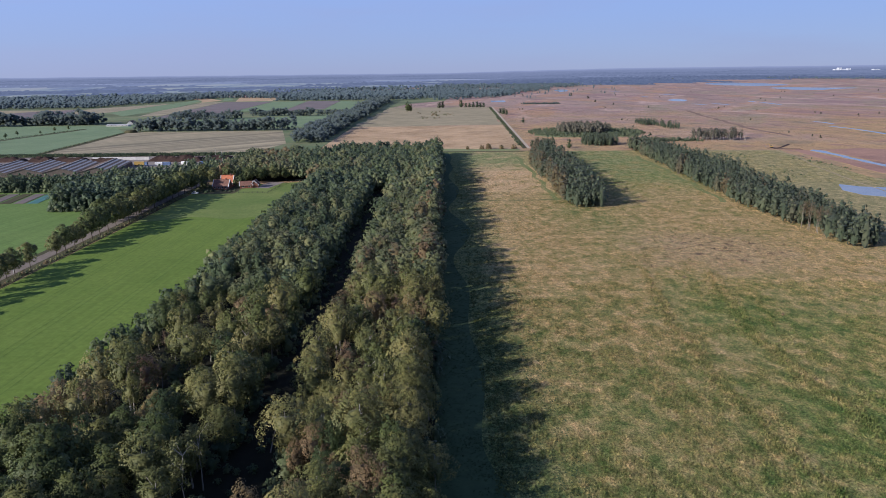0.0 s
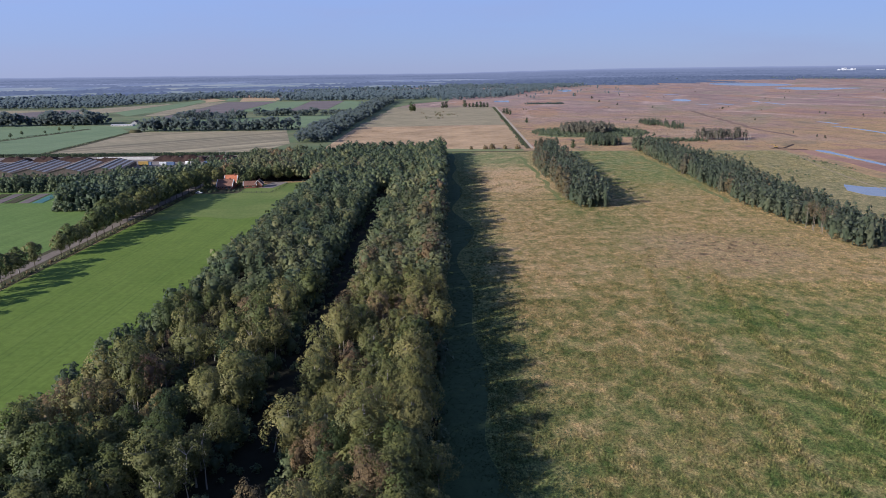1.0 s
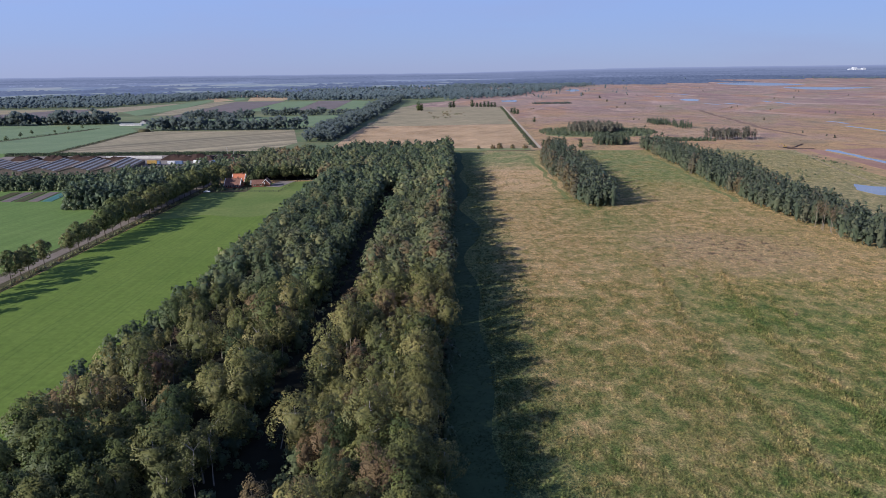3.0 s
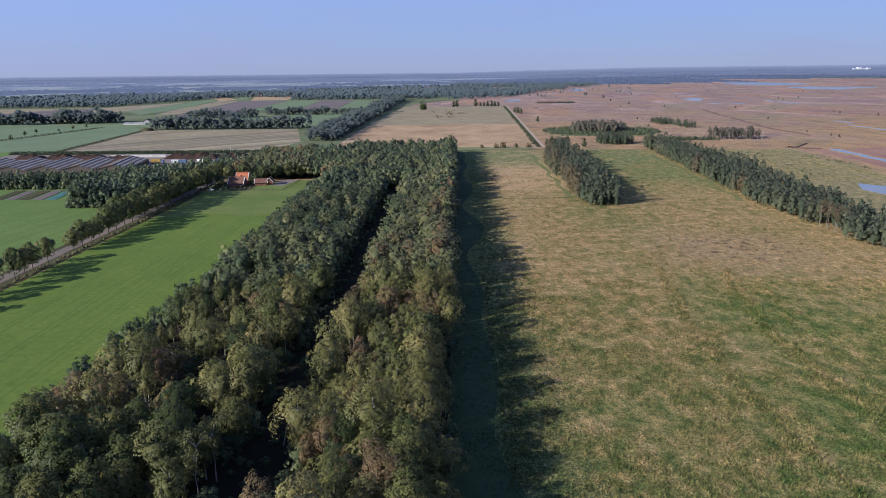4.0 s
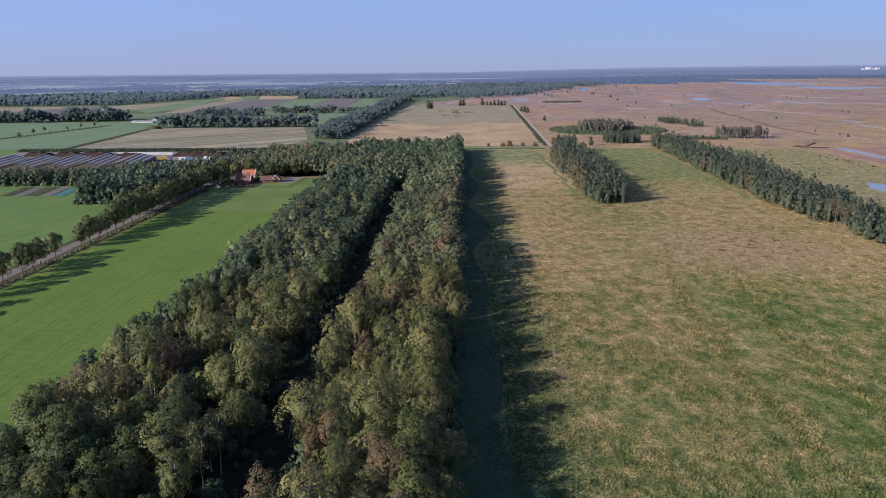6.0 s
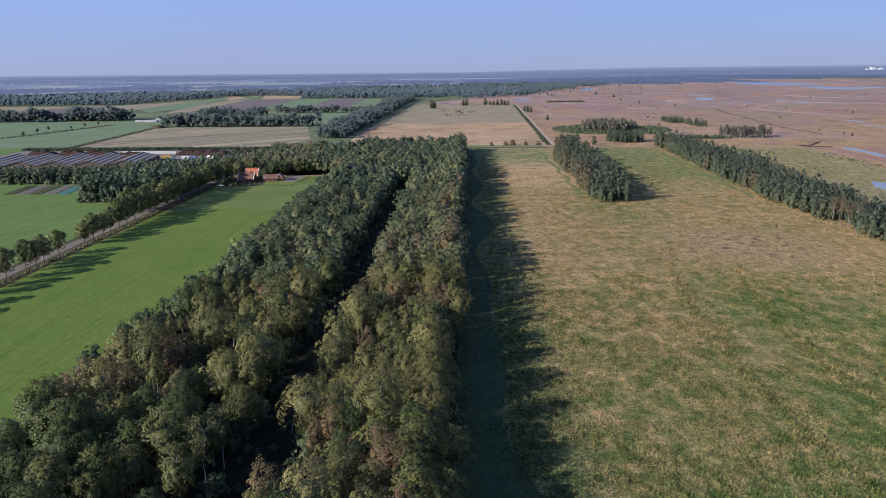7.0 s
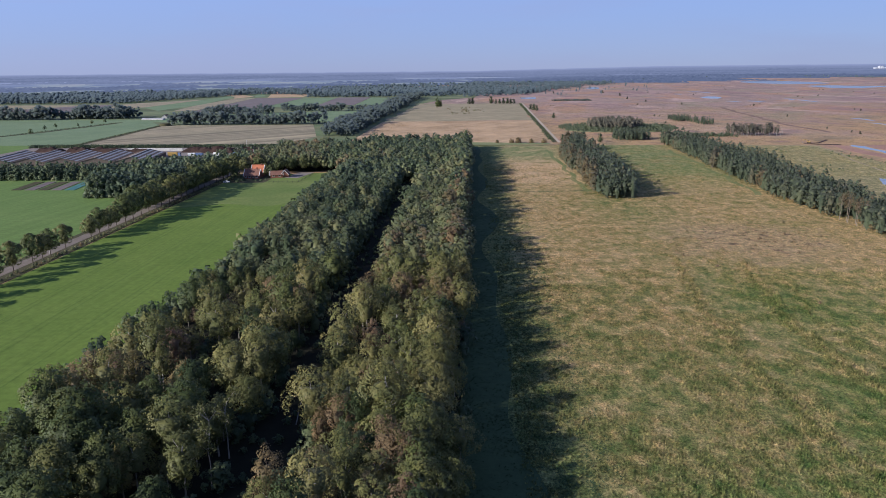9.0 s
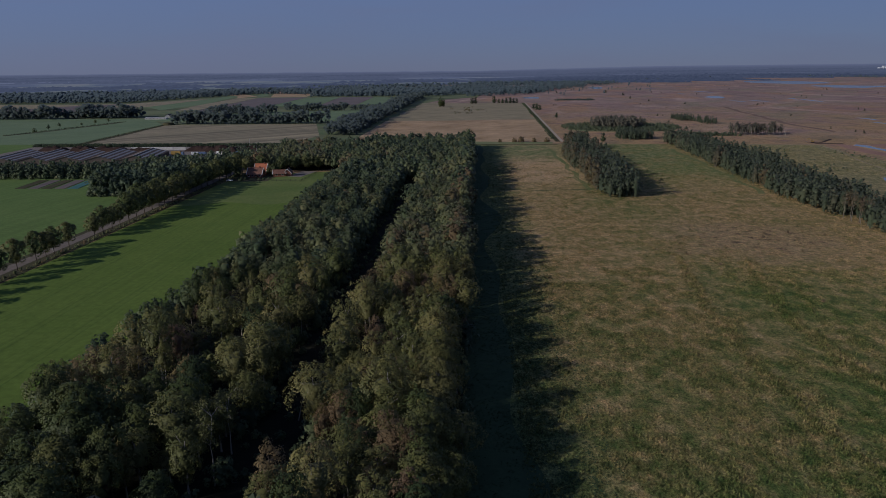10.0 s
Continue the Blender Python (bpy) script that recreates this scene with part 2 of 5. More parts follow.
def field_material(name, dark, light, lines=0.0, turn=0.0, depth=0.12, haze_sheen=0.0):
    """A worked field: soft patches, and the lines that the machines leave."""
    s = Shader(name, 0.92, 0.12)
    s.haze_sheen(haze_sheen)
    big = s.noise(0.02, 4, 0.6)
    fine = s.noise(0.5, 5, 0.65)
    patch = s.noise(0.07, 4, 0.65)
    c = s.ramp(s.mix(0.4, big, patch), (0.36, dark), (0.64, light))
    c = s.mix(1.0, c, s.ramp(fine, (0.3, 0.82), (0.7, 1.15)), "MULTIPLY")
    if lines:
        rows = s.noise(lines * 2.2, 3, 0.6, s.scaled(1, 0.012, 1, turn))
        c = s.mix(1.0, c, s.ramp(rows, (0.35, 1 - depth), (0.65, 1 + depth)), "MULTIPLY")
    s.bump(fine, 0.35, 0.15)
    return s.done(c)


def water():
    s = Shader("water", 0.12, 0.5)
    s.p.inputs["IOR"].default_value = 1.33
    return s.done(s.ramp(s.noise(0.05, 4, 0.6), (0.4, (0.16, 0.165, 0.16)), (0.6, (0.21, 0.21, 0.2))))


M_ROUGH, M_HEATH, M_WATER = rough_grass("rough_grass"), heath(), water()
M_TUSSOCK = rough_grass("tussock_grass", True)
# Grass colour darkened to carry the shade beside the wood.
M_SHADE_GRASS = field_material("shade_toned_grass", (0.04, 0.062, 0.028), (0.062, 0.086, 0.037))
M_HEATHER = field_material("brown_heather", (0.12, 0.09, 0.05), (0.26, 0.18, 0.1))
M_LUSH = field_material("lush_grass", (0.115, 0.14, 0.05), (0.175, 0.185, 0.075))
M_MEADOW = field_material("meadow_grass", (0.095, 0.144, 0.024), (0.124, 0.172, 0.032), 0.4, 1.0, 0.07)
M_TRAMLINE = field_material("wheel_pressed_grass", (0.08, 0.125, 0.0225), (0.104, 0.152, 0.029))
M_PADDOCK = field_material("grazed_grass", (0.0994, 0.145, 0.0346), (0.157, 0.186, 0.054))
M_PALE = field_material("pale_green_grass", (0.14, 0.165, 0.07), (0.2, 0.21, 0.098))
M_PASTURE = field_material("pasture_grass", (0.1, 0.158, 0.04), (0.128, 0.185, 0.05), 0.1, 8.0, 0.08)
# Pasture green dulled and blued in its colour, as distance haze.
M_FARPASTURE = field_material("hazed_pasture_grass", (0.108, 0.155, 0.064), (0.14, 0.186, 0.082), 0.1, 8.0, 0.08, 0.035)
M_STRAW = field_material("dry_grass_field", (0.28, 0.192, 0.106), (0.47, 0.325, 0.19), 0.16, 30.0, 0.1, 0.01)
M_STUBBLE = field_material("stubble_field", (0.2, 0.164, 0.095), (0.285, 0.23, 0.135), 0.06, 46.0, 0.4, 0.03)
M_GREYGREEN = field_material("fallow_field", (0.21, 0.18, 0.105), (0.31, 0.25, 0.15), 0.2, 30.0, 0.1, 0.01)
# Soil colour lightened a little for distance haze.
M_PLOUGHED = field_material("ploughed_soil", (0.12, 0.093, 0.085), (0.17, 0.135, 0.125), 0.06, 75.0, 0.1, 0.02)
M_FARLAND = field_material("far_farmland", (0.09, 0.13, 0.06), (0.17, 0.17, 0.09), 0.004, 82.0, 0.3)
# Litter colour taken near black to hold the shade under the trees.
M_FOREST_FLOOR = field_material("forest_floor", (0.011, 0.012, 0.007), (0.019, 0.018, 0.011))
M_SAND = field_material("sandy_track", (0.32, 0.265, 0.195), (0.44, 0.37, 0.275))
M_PATH = field_material("worn_heath_path", (0.235, 0.185, 0.12), (0.31, 0.245, 0.165))
M_ROAD = field_material("worn_asphalt", (0.149, 0.123, 0.0978), (0.2, 0.166, 0.136), 0.4, 0, 0.08)
M_VERGE = field_material("dark_verge", (0.055, 0.052, 0.026), (0.085, 0.078, 0.04))
M_YARD = field_material("yard_paving", (0.17, 0.145, 0.125), (0.24, 0.205, 0.18))
M_DUG = field_material("dug_heath_soil", (0.12, 0.08, 0.062), (0.23, 0.152, 0.112))
M_REDHEATH = field_material("red_heather", (0.23, 0.135, 0.105), (0.33, 0.195, 0.14))
M_PEAT = field_material("peat_soil", (0.032, 0.02, 0.016), (0.056, 0.034, 0.027))
M_BARK = plain("bark", (0.09, 0.07, 0.05), 0.9, 0.4, 4)
M_BIRCH = plain("birch_bark", (0.33, 0.3, 0.26), 0.8, 0.35, 5)

OAK = [(0.0, (0.042, 0.062, 0.024)), (0.35, (0.07, 0.09, 0.03)), (0.75, (0.108, 0.12, 0.038)), (1.0, (0.14, 0.138, 0.047))]
BIRCH = [(0.0, (0.115, 0.122, 0.042)), (0.5, (0.152, 0.15, 0.052)), (1.0, (0.195, 0.175, 0.067))]
YELLOW = [(0.0, (0.19, 0.165, 0.06)), (1.0, (0.24, 0.18, 0.085))]
RUSSET = [(0.0, (0.17, 0.128, 0.066)), (0.5, (0.19, 0.13, 0.07)), (1.0, (0.18, 0.117, 0.076))]
PINE = [(0.0, (0.044, 0.06, 0.032)), (1.0, (0.07, 0.086, 0.042))]
# Base colours lifted and blued to carry distance haze.
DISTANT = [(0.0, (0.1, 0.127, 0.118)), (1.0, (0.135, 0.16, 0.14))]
GREY = [(0.0, (0.125, 0.117, 0.09)), (1.0, (0.16, 0.142, 0.112))]
WOOD = [(0.0, (0.056, 0.08, 0.045)), (0.25, (0.086, 0.112, 0.054)), (0.5, (0.132, 0.15, 0.07)), (0.66, (0.19, 0.188, 0.086)), (0.82, (0.14, 0.148, 0.07)), (0.95, RUSSET[0][1]), (1.0, RUSSET[1][1])]
PINES = [(0.0, (0.094, 0.113, 0.07)), (0.5, (0.126, 0.145, 0.085)), (0.72, (0.148, 0.148, 0.092)), (0.9, (0.165, 0.137, 0.088)), (1.0, RUSSET[0][1])]
L_OAK, L_BIRCH = leaf_material("oak_leaves", *OAK), leaf_material("birch_leaves", *BIRCH)
L_YELLOW, L_RUSSET = leaf_material("yellowing_leaves", *YELLOW), leaf_material("russet_leaves", *RUSSET)
L_ROADSIDE = leaf_material("roadside_oak_leaves", (0.0, (0.06, 0.078, 0.032)), (0.5, (0.1, 0.118, 0.04)), (1.0, (0.15, 0.145, 0.056)))
L_PINE = leaf_material("pine_needles", *PINE)
L_WOOD = leaf_material("woodland_leaves", *WOOD, by="tone", low=0.82, high=1.14, fine=1.5, depth=0.92, haze_sheen=0.045)
L_GREY = leaf_material("grey_birch_twigs", *GREY, by="tone", low=0.8, high=1.2)
# Haze put into the far leaf colours: paler and bluer than real foliage.
L_HAZED = leaf_material("hazed_foliage", (0.0, (0.095, 0.132, 0.148)), (1.0, (0.122, 0.158, 0.17)), by="tone", low=0.85, high=1.15, fine=0.35, depth=0.92, thin=0.5, haze_sheen=0.3)
L_DISTANT = leaf_material("distant_foliage", *DISTANT, by="tone", low=0.8, high=1.2, fine=0.5, depth=0.9, thin=0.5, haze_sheen=0.18)
L_WILLOW = leaf_material("willow_leaves", (0.0, (0.14, 0.168, 0.1)), (1.0, (0.175, 0.195, 0.12)), by="tone", low=0.88, high=1.12, thin=0.5, haze_sheen=0.1)
L_PINES = leaf_material("pinewood_needles", *PINES, by="tone", low=0.86, high=1.14, fine=1.1, depth=0.92, thin=0.38, haze_sheen=0.06)


# ---- building helpers ----
def fast_mesh(name, verts, faces, tone=None, normals=None, spray=None):
    """A mesh from arrays: verts (n, 3), faces (m, k) of one corner count; normals round the foliage's shading."""
    me = bpy.data.meshes.new(name)
    verts, faces = np.asarray(verts, np.float32), np.asarray(faces, np.int32)
    m, k = faces.shape
    me.vertices.add(len(verts))
    me.vertices.foreach_set("co", verts.ravel())
    me.loops.add(m * k)
    me.loops.foreach_set("vertex_index", faces.ravel())
    me.polygons.add(m)
    me.polygons.foreach_set("loop_start", np.arange(0, m * k, k, dtype=np.int32))
    for key, values in (("tone", tone), ("spray", spray)):
        if values is not None:
            me.attributes.new(key, "FLOAT", "POINT").data.foreach_set("value", np.asarray(values, np.float32))
    me.update(calc_edges=True)
    if normals is not None:
        me.polygons.foreach_set("use_smooth", np.ones(m, bool))
        me.attributes.new("custom_normal", "FLOAT_VECTOR", "POINT").data.foreach_set("vector", np.asarray(normals, np.float32).ravel())
    return me


def part(name, shape, material, parent=None, label="", **tags):
    """Links a bmesh or mesh as one object, under a thing where one is given."""
    if isinstance(shape, bmesh.types.BMesh):
        me = bpy.data.meshes.new(name)
        bmesh.ops.recalc_face_normals(shape, faces=shape.faces[:])
        shape.to_mesh(me)
        shape.free()
    else:
        me = shape
    me.materials.append(material)
    ob = new(name, me)
    ob.parent = parent
    return tagged(ob, label=label, **tags)


def box(bm, x0, x1, y0, y1, z0, z1, bevel=0.0):
    made = bmesh.ops.create_cube(bm, size=1.0)["verts"]
    for v in made:
        v.co = Vector(((x0 + x1) / 2 + v.co.x * (x1 - x0), (y0 + y1) / 2 + v.co.y * (y1 - y0), (z0 + z1) / 2 + v.co.z * (z1 - z0)))
    if bevel:
        edges = list({e for v in made for e in v.link_edges})
        bmesh.ops.bevel(bm, geom=edges, offset=bevel, segments=1, affect="EDGES")
    return bm


def tube(bm, a, b, r0, r1, sides=6):
    """A tapered limb from a to b."""
    a, b = Vector(a), Vector(b)
    turn = (b - a).to_track_quat("Z", "Y").to_matrix()
    rings = []
    for p, r in ((a, r0), (b, r1)):
        rings.append([bm.verts.new(p + turn @ Vector((r * math.cos(2 * math.pi * k / sides), r * math.sin(2 * math.pi * k / sides), 0))) for k in range(sides)])
    for k in range(sides):
        bm.faces.new((rings[0][k], rings[0][(k + 1) % sides], rings[1][(k + 1) % sides], rings[1][k]))
    bm.faces.new(rings[1])
    bm.faces.new(rings[0][::-1])


def rise(x, y):
    """The ground's height: flat, and lifting gently far out towards the horizon."""
    t = min(1.0, max(0.0, (y - 2300) / 2500))
    return 22 * t * t * (3 - 2 * t)


def sheet(name, corners, z, material, label, kind="structure", category="", wobble=0.0, step=0.0, thick=0.0):
    """A piece of land lying on the ground; wobble makes its edge wander."""
    pts = []
    n = len(corners)
    for k in range(n):
        a, b = Vector((*corners[k], 0)), Vector((*corners[(k + 1) % n], 0))
        cuts = max(1, int((b - a).length / step)) if step else 1
        for j in range(cuts):
            p = a.lerp(b, j / cuts)
            if wobble:
                p += Vector((noise.noise(p * 0.05 / max(wobble, 1) * 3), noise.noise(p * 0.15 / max(wobble, 1) + Vector((50, 9, 3))), 0)) * wobble
            pts.append((p.x, p.y))
    bm = bmesh.new()
    top = [bm.verts.new((x, y, z + rise(x, y))) for x, y in pts]
    low = [bm.verts.new((x, y, -0.3)) for x, y in pts]
    bm.faces.new(top)
    for k in range(len(pts)):
        bm.faces.new((top[k], low[k], low[(k + 1) % len(pts)], top[(k + 1) % len(pts)]))
    return part(name, bm, material, None, label, kind=kind, category=category)


# ---- trees ----
def ball(level):
    bm = bmesh.new()
    bmesh.ops.create_icosphere(bm, subdivisions=level, radius=1.0)
    v = np.array([tuple(p.co) for p in bm.verts])
    f = np.array([[p.index for p in q.verts] for q in bm.faces])
    bm.free()
    return v, f


BALL = ball(0)
# each crown's shape: where it starts, its half width, where it is widest and how full it is, and its sprays' size, all over the tree's height
CROWNS = {
    "round": (0.3, 0.3, 0.5, 0.5, 0.074),
    "broad": (0.3, 0.32, 0.5, 0.55, 0.074),
    "mass": (0.02, 0.25, 0.42, 0.5, 0.075),
    "slim": (0.26, 0.19, 0.5, 0.6, 0.058),
    "pine": (0.03, 0.2, 0.36, 0.8, 0.052),
    "bush": (0.0, 0.52, 0.3, 0.5, 0.17),
}


def unit(a):
    return a / np.linalg.norm(a, axis=1)[:, None]


def crown_arrays(shape, r, height, sprays, per, size, core=0.5, droop=0.15, even=0.25, lumps=1.0, cores=(0.28, 0.52), puffs=0, full_puff=0.5):
    """A crown of rounded leaf sprays over a dense inside: verts, triangles, normals and each spray's own shade."""
    low, wide, widest, full, lump = CROWNS[shape]
    lump *= lumps

    def reach(u):
        return np.where(u < widest, np.sin(np.pi / 2 * np.clip(u / widest, 0, 1)) ** 0.6, np.cos(np.pi / 2 * np.clip((u - widest) / (1 - widest), 0, 1)) ** full)

    u = 1 - r.uniform(size=sprays * 3) ** 1.15 * 0.97
    u = u[r.uniform(size=len(u)) < 0.25 + 0.75 * reach(u)]
    u = np.sort(np.resize(u, sprays))
    a = np.arange(sprays) * 2.399 + r.uniform(-0.5, 0.5, sprays)
    p, q = r.uniform(0, 6.28, 2)
    lobes = 1 + 0.16 * np.sin(2 * a + p + 3 * u) + 0.13 * np.sin(3 * a + q - 5 * u)
    out = wide * reach(u) * lobes * np.where(r.uniform(size=sprays) < 0.28, r.uniform(0.3, 0.7, sprays), r.uniform(0.75, 1.04, sprays))
    up = low + (1 - low) * u * (0.94 + 0.04 * r.normal(size=sprays)) - lump * 0.5
    mid = np.stack([out * np.cos(a), out * np.sin(a), np.maximum(up, 0.03)], 1) * height
    away = unit(mid - np.array((0, 0, height * (low + (1 - low) * (widest * 0.75)))))
    rad = height * lump * r.uniform(0.7, 1.4, sprays)
    own = np.repeat(np.arange(sprays), per)
    d = unit(r.normal(size=(len(own), 3)) + away[own] * 0.85 + np.array((0, 0, 0.45)))
    stretch = np.array((1, 1, 0.9 + 1.2 * droop))
    at = mid[own] + d * stretch * (rad[own] * r.uniform(0.72, 1.1, len(own)))[:, None]
    n = unit(d + r.normal(size=d.shape) * 0.35)
    s1 = unit(np.cross(n, r.normal(size=d.shape)))
    s2 = np.cross(n, s1)
    s = size * r.uniform(0.65, 1.35, (len(own), 1))
    verts = np.stack([at - s1 * s - s2 * s * 0.4, at + s1 * s * 0.85 - s2 * s * 0.5, at + s2 * s * 0.95 + s1 * s * 0.2], 1).reshape(-1, 3)
    normals = np.repeat(unit(d * 0.7 * (1 - even) + away[own] * 0.7 + n * 0.25 * (1 - even) + np.array((0, 0, even))), 3, axis=0)
    shade = np.repeat(np.clip(0.5 + 0.3 * r.normal(size=sprays), 0, 1)[own], 3)
    bv, bf = BALL
    vs, fs, ns, off = [verts], [np.arange(len(verts)).reshape(-1, 3)], [normals], len(verts)
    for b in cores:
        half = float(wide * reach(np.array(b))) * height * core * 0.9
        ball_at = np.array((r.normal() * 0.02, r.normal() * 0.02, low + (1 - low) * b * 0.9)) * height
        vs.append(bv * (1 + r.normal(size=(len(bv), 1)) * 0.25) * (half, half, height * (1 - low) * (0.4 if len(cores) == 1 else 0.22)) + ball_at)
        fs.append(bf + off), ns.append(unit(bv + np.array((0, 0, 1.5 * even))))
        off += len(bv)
    # Cores get a near-lowest tone, painting shade inside the crown.
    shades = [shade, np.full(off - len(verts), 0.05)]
    for k in range(puffs):
        b = min(0.93, 0.12 + 0.86 * ((k + 0.5) / puffs) ** 0.8)
        a = k * 2.399 + r.uniform(-0.4, 0.4)
        swell = float(reach(np.array(b)))
        half = height * wide * full_puff * (0.45 + 0.55 * swell) * r.uniform(0.8, 1.2)
        out = max(0.0, height * wide * swell * r.uniform(0.85, 1.1) - half * 0.75)
        spot = np.array((out * math.cos(a), out * math.sin(a), max(half * 0.6, height * (low + (1 - low) * b) - half * 0.55)))
        turn = np.linalg.qr(r.normal(size=(3, 3)))[0]
        if np.linalg.det(turn) < 0:
            turn = -turn
        lump_v = (bv * (1 + r.normal(size=(len(bv), 1)) * 0.22)) @ turn
        vs.append(lump_v * (half, half, half * 0.95) + spot)
        fs.append(bf + off), ns.append(unit(unit(lump_v) * (1 - 0.5 * even) + np.array((0, 0, 0.5 * even))))
        # Puffs are toned down as well, to recede as if shaded.
        shades.append(np.full(len(bv), float(np.clip(0.36 + 0.15 * r.normal(), 0, 1))))
        off += len(bv)
    return np.vstack(vs), np.vstack(fs), np.vstack(ns), np.concatenate(shades)


def crown_mesh(name, shape, r, height, sprays, per, size, **more):
    v, f, n, shade = crown_arrays(shape, r, height, sprays, per, size, **more)
    return fast_mesh(name, v, f, None, n, shade)


def low_tree(shape, seed, height, sprays, per, size, **more):
    """A tree far enough off to be one of many in a wood."""
    return crown_arrays(shape, np.random.default_rng(seed), height, sprays, per, size, **more)


def trunk_bmesh(r, height, wide, limbs, spread):
    bm = bmesh.new()
    p, w = Vector((0, 0, -0.2)), wide
    for k in range(4):
        q = Vector((r.uniform(-0.12, 0.12) * k, r.uniform(-0.12, 0.12) * k, height * 0.8 * (k + 1) / 4))
        tube(bm, p, q, w, w * 0.72)
        p, w = q, w * 0.72
    for k in range(limbs):
        a, up = k * 2.4 + r.uniform(0, 1), r.uniform(0.35, 0.7) * height
        tube(bm, (0, 0, up), (spread * math.cos(a), spread * math.sin(a), up + spread * r.uniform(0.4, 0.9)), wide * 0.42, wide * 0.12, 5)
    return bm


def tree(name, shape, seed, height, sprays, per, size, leaf_mat, bark, label, category="tree", **more):
    """One tree: an empty at its foot, with trunk and crown."""
    r = np.random.default_rng(seed)
    top = tagged(new(name), label=label, category=category)
    part("trunk", trunk_bmesh(r, height, height * 0.017, 5, height * 0.16), bark, top)
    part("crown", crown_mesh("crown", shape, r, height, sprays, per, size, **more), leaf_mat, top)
    return top


def planted(x, y, scale=1.0, turn=0.0, squash=1.0, lean=0.0):
    return pose(x, y, 0, lean, 0, turn) @ Matrix.Diagonal((scale, scale, scale * squash, 1))


def again(model, m):
    """A copy of a thing at m, whatever size the model itself was given."""
    return copy_thing(model, m @ Matrix.Diagonal((*(1 / a for a in model.scale), 1)))


def joined_wood(name, spots, templates, material, label, spread=1.0, category="trees"):
    """A stand of many trees as one piece: spots are rows of x, y, scale, turn, tone, kind."""
    spots = np.asarray(spots)
    vs, fs, ns, shades, tones, off = [], [], [], [], [], 0
    for kind, (v, f, nn, shade) in enumerate(templates):
        for x, y, s, a, tone, _ in spots[spots[:, 5] == kind]:
            c, n = math.cos(a), math.sin(a)
            w = s * spread
            vs.append(np.stack([(v[:, 0] * c - v[:, 1] * n) * w + x, (v[:, 0] * n + v[:, 1] * c) * w + y, v[:, 2] * s + rise(x, y)], 1))
            ns.append(np.stack([nn[:, 0] * c - nn[:, 1] * n, nn[:, 0] * n + nn[:, 1] * c, nn[:, 2]], 1))
            fs.append(f + off), tones.append(np.full(len(v), tone)), shades.append(shade)
            off += len(v)
    me = fast_mesh(name, np.vstack(vs), np.vstack(fs), np.concatenate(tones), np.vstack(ns), np.concatenate(shades))
    return part(name, me, material, None, label, kind="stuff", category=category)


def scatter(x0, x1, y0, y1, gap, jitter=0.42, inside=None):
    """Spots on a jittered grid."""
    out = []
    for j, y in enumerate(np.arange(y0, y1, gap * 0.9)):
        for x in np.arange(x0 + (j % 2) * gap / 2, x1 + 0.01, gap):
            p = (x + rng.uniform(-jitter, jitter) * gap, y + rng.uniform(-jitter, jitter) * gap)
            if inside is None or inside(*p):
                out.append(p)
    return out


def dressed(points, low, high, kinds, tone=None):
    """Gives each spot a size, a turn, a tone and a kind."""
    out = []
    for x, y in points:
        t = rng.uniform(0, 1) if tone is None else min(1, max(0, tone(x, y) + rng.normal() * 0.19))
        out.append((x, y, rng.uniform(low, high), rng.uniform(0, 6.28), t, rng.integers(kinds)))
    return out


# ---- the land ----
def ground_mesh():
    xs = np.array((-6000, -3000, -1200, -400, 0, 400, 1200, 3000, 6000))
    ys = np.concatenate([(-600, 0, 800, 1600, 2300), np.arange(2450, 5000, 150), (5000, 6000)])
    v = np.array([(x, y, rise(x, y)) for y in ys for x in xs])
    n = len(xs)
    return fast_mesh("ground", v, np.array([(j * n + k, j * n + k + 1, (j + 1) * n + k + 1, (j + 1) * n + k) for j in range(len(ys) - 1) for k in range(n - 1)]))


ground = part("ground", ground_mesh(), M_HEATH, None, "reddish-brown heath and moorland reaching the horizon", kind="structure")
sheet("field_1", [(-6000, 690), (-115, 690), (-115, 760), (-110, 1500), (-70, 1710), (10, 1840), (40, 2300), (-6000, 2300)], 0.03, M_FARLAND, "distant flat green and tan farmland")
sheet("field_2", [(-6000, -590), (-176.4, -590), (-176.4, 690), (-6000, 690)], 0.05, M_PASTURE, "flat green pasture beside the road")
sheet("field_3", [(-163, -590), (-88, -590), (-88, 490), (-163, 470)], 0.05, M_MEADOW, "bright green mown meadow with faint wheel lines")
sheet("field_4", [(-2, -590), (420, -590), (420, 300), (345, 400), (305, 480), (312, 560), (320, 650), (230, 664), (-2, 664)], 0.04, M_ROUGH, "rough green and straw-coloured grassland", wobble=6, step=12)
sheet("paddock", [(-163, 352), (-140, 366), (-110, 362), (-90, 372), (-89, 489), (-163, 470)], 0.062, M_PADDOCK, "rough grazed paddock before the farm", wobble=4, step=6)
sheet("grass_strip", [(-12, -590), (9, -590), (8, 660), (-12, 660)], 0.075, M_SHADE_GRASS, "damp green grass along the wood's edge", wobble=9, step=4)
sheet("field_5", [(-125, 690), (80, 676), (88, 860), (-125, 860)], 0.06, M_STRAW, "dry straw-coloured field", wobble=1, step=15)
sheet("field_6", [(-125, 860), (88, 860), (90, 1000), (-125, 985)], 0.06, M_STRAW, "dry straw-coloured field", wobble=1, step=15)
sheet("field_7", [(-125, 990), (90, 1004), (104, 1515), (-110, 1515)], 0.07, M_GREYGREEN, "greyish green fallow field", wobble=9, step=9)
sheet("field_8", [(-400, 676), (-190, 662), (-172, 764), (-215, 942), (-425, 938)], 0.07, M_STUBBLE, "pale stubble field with harvest lines")
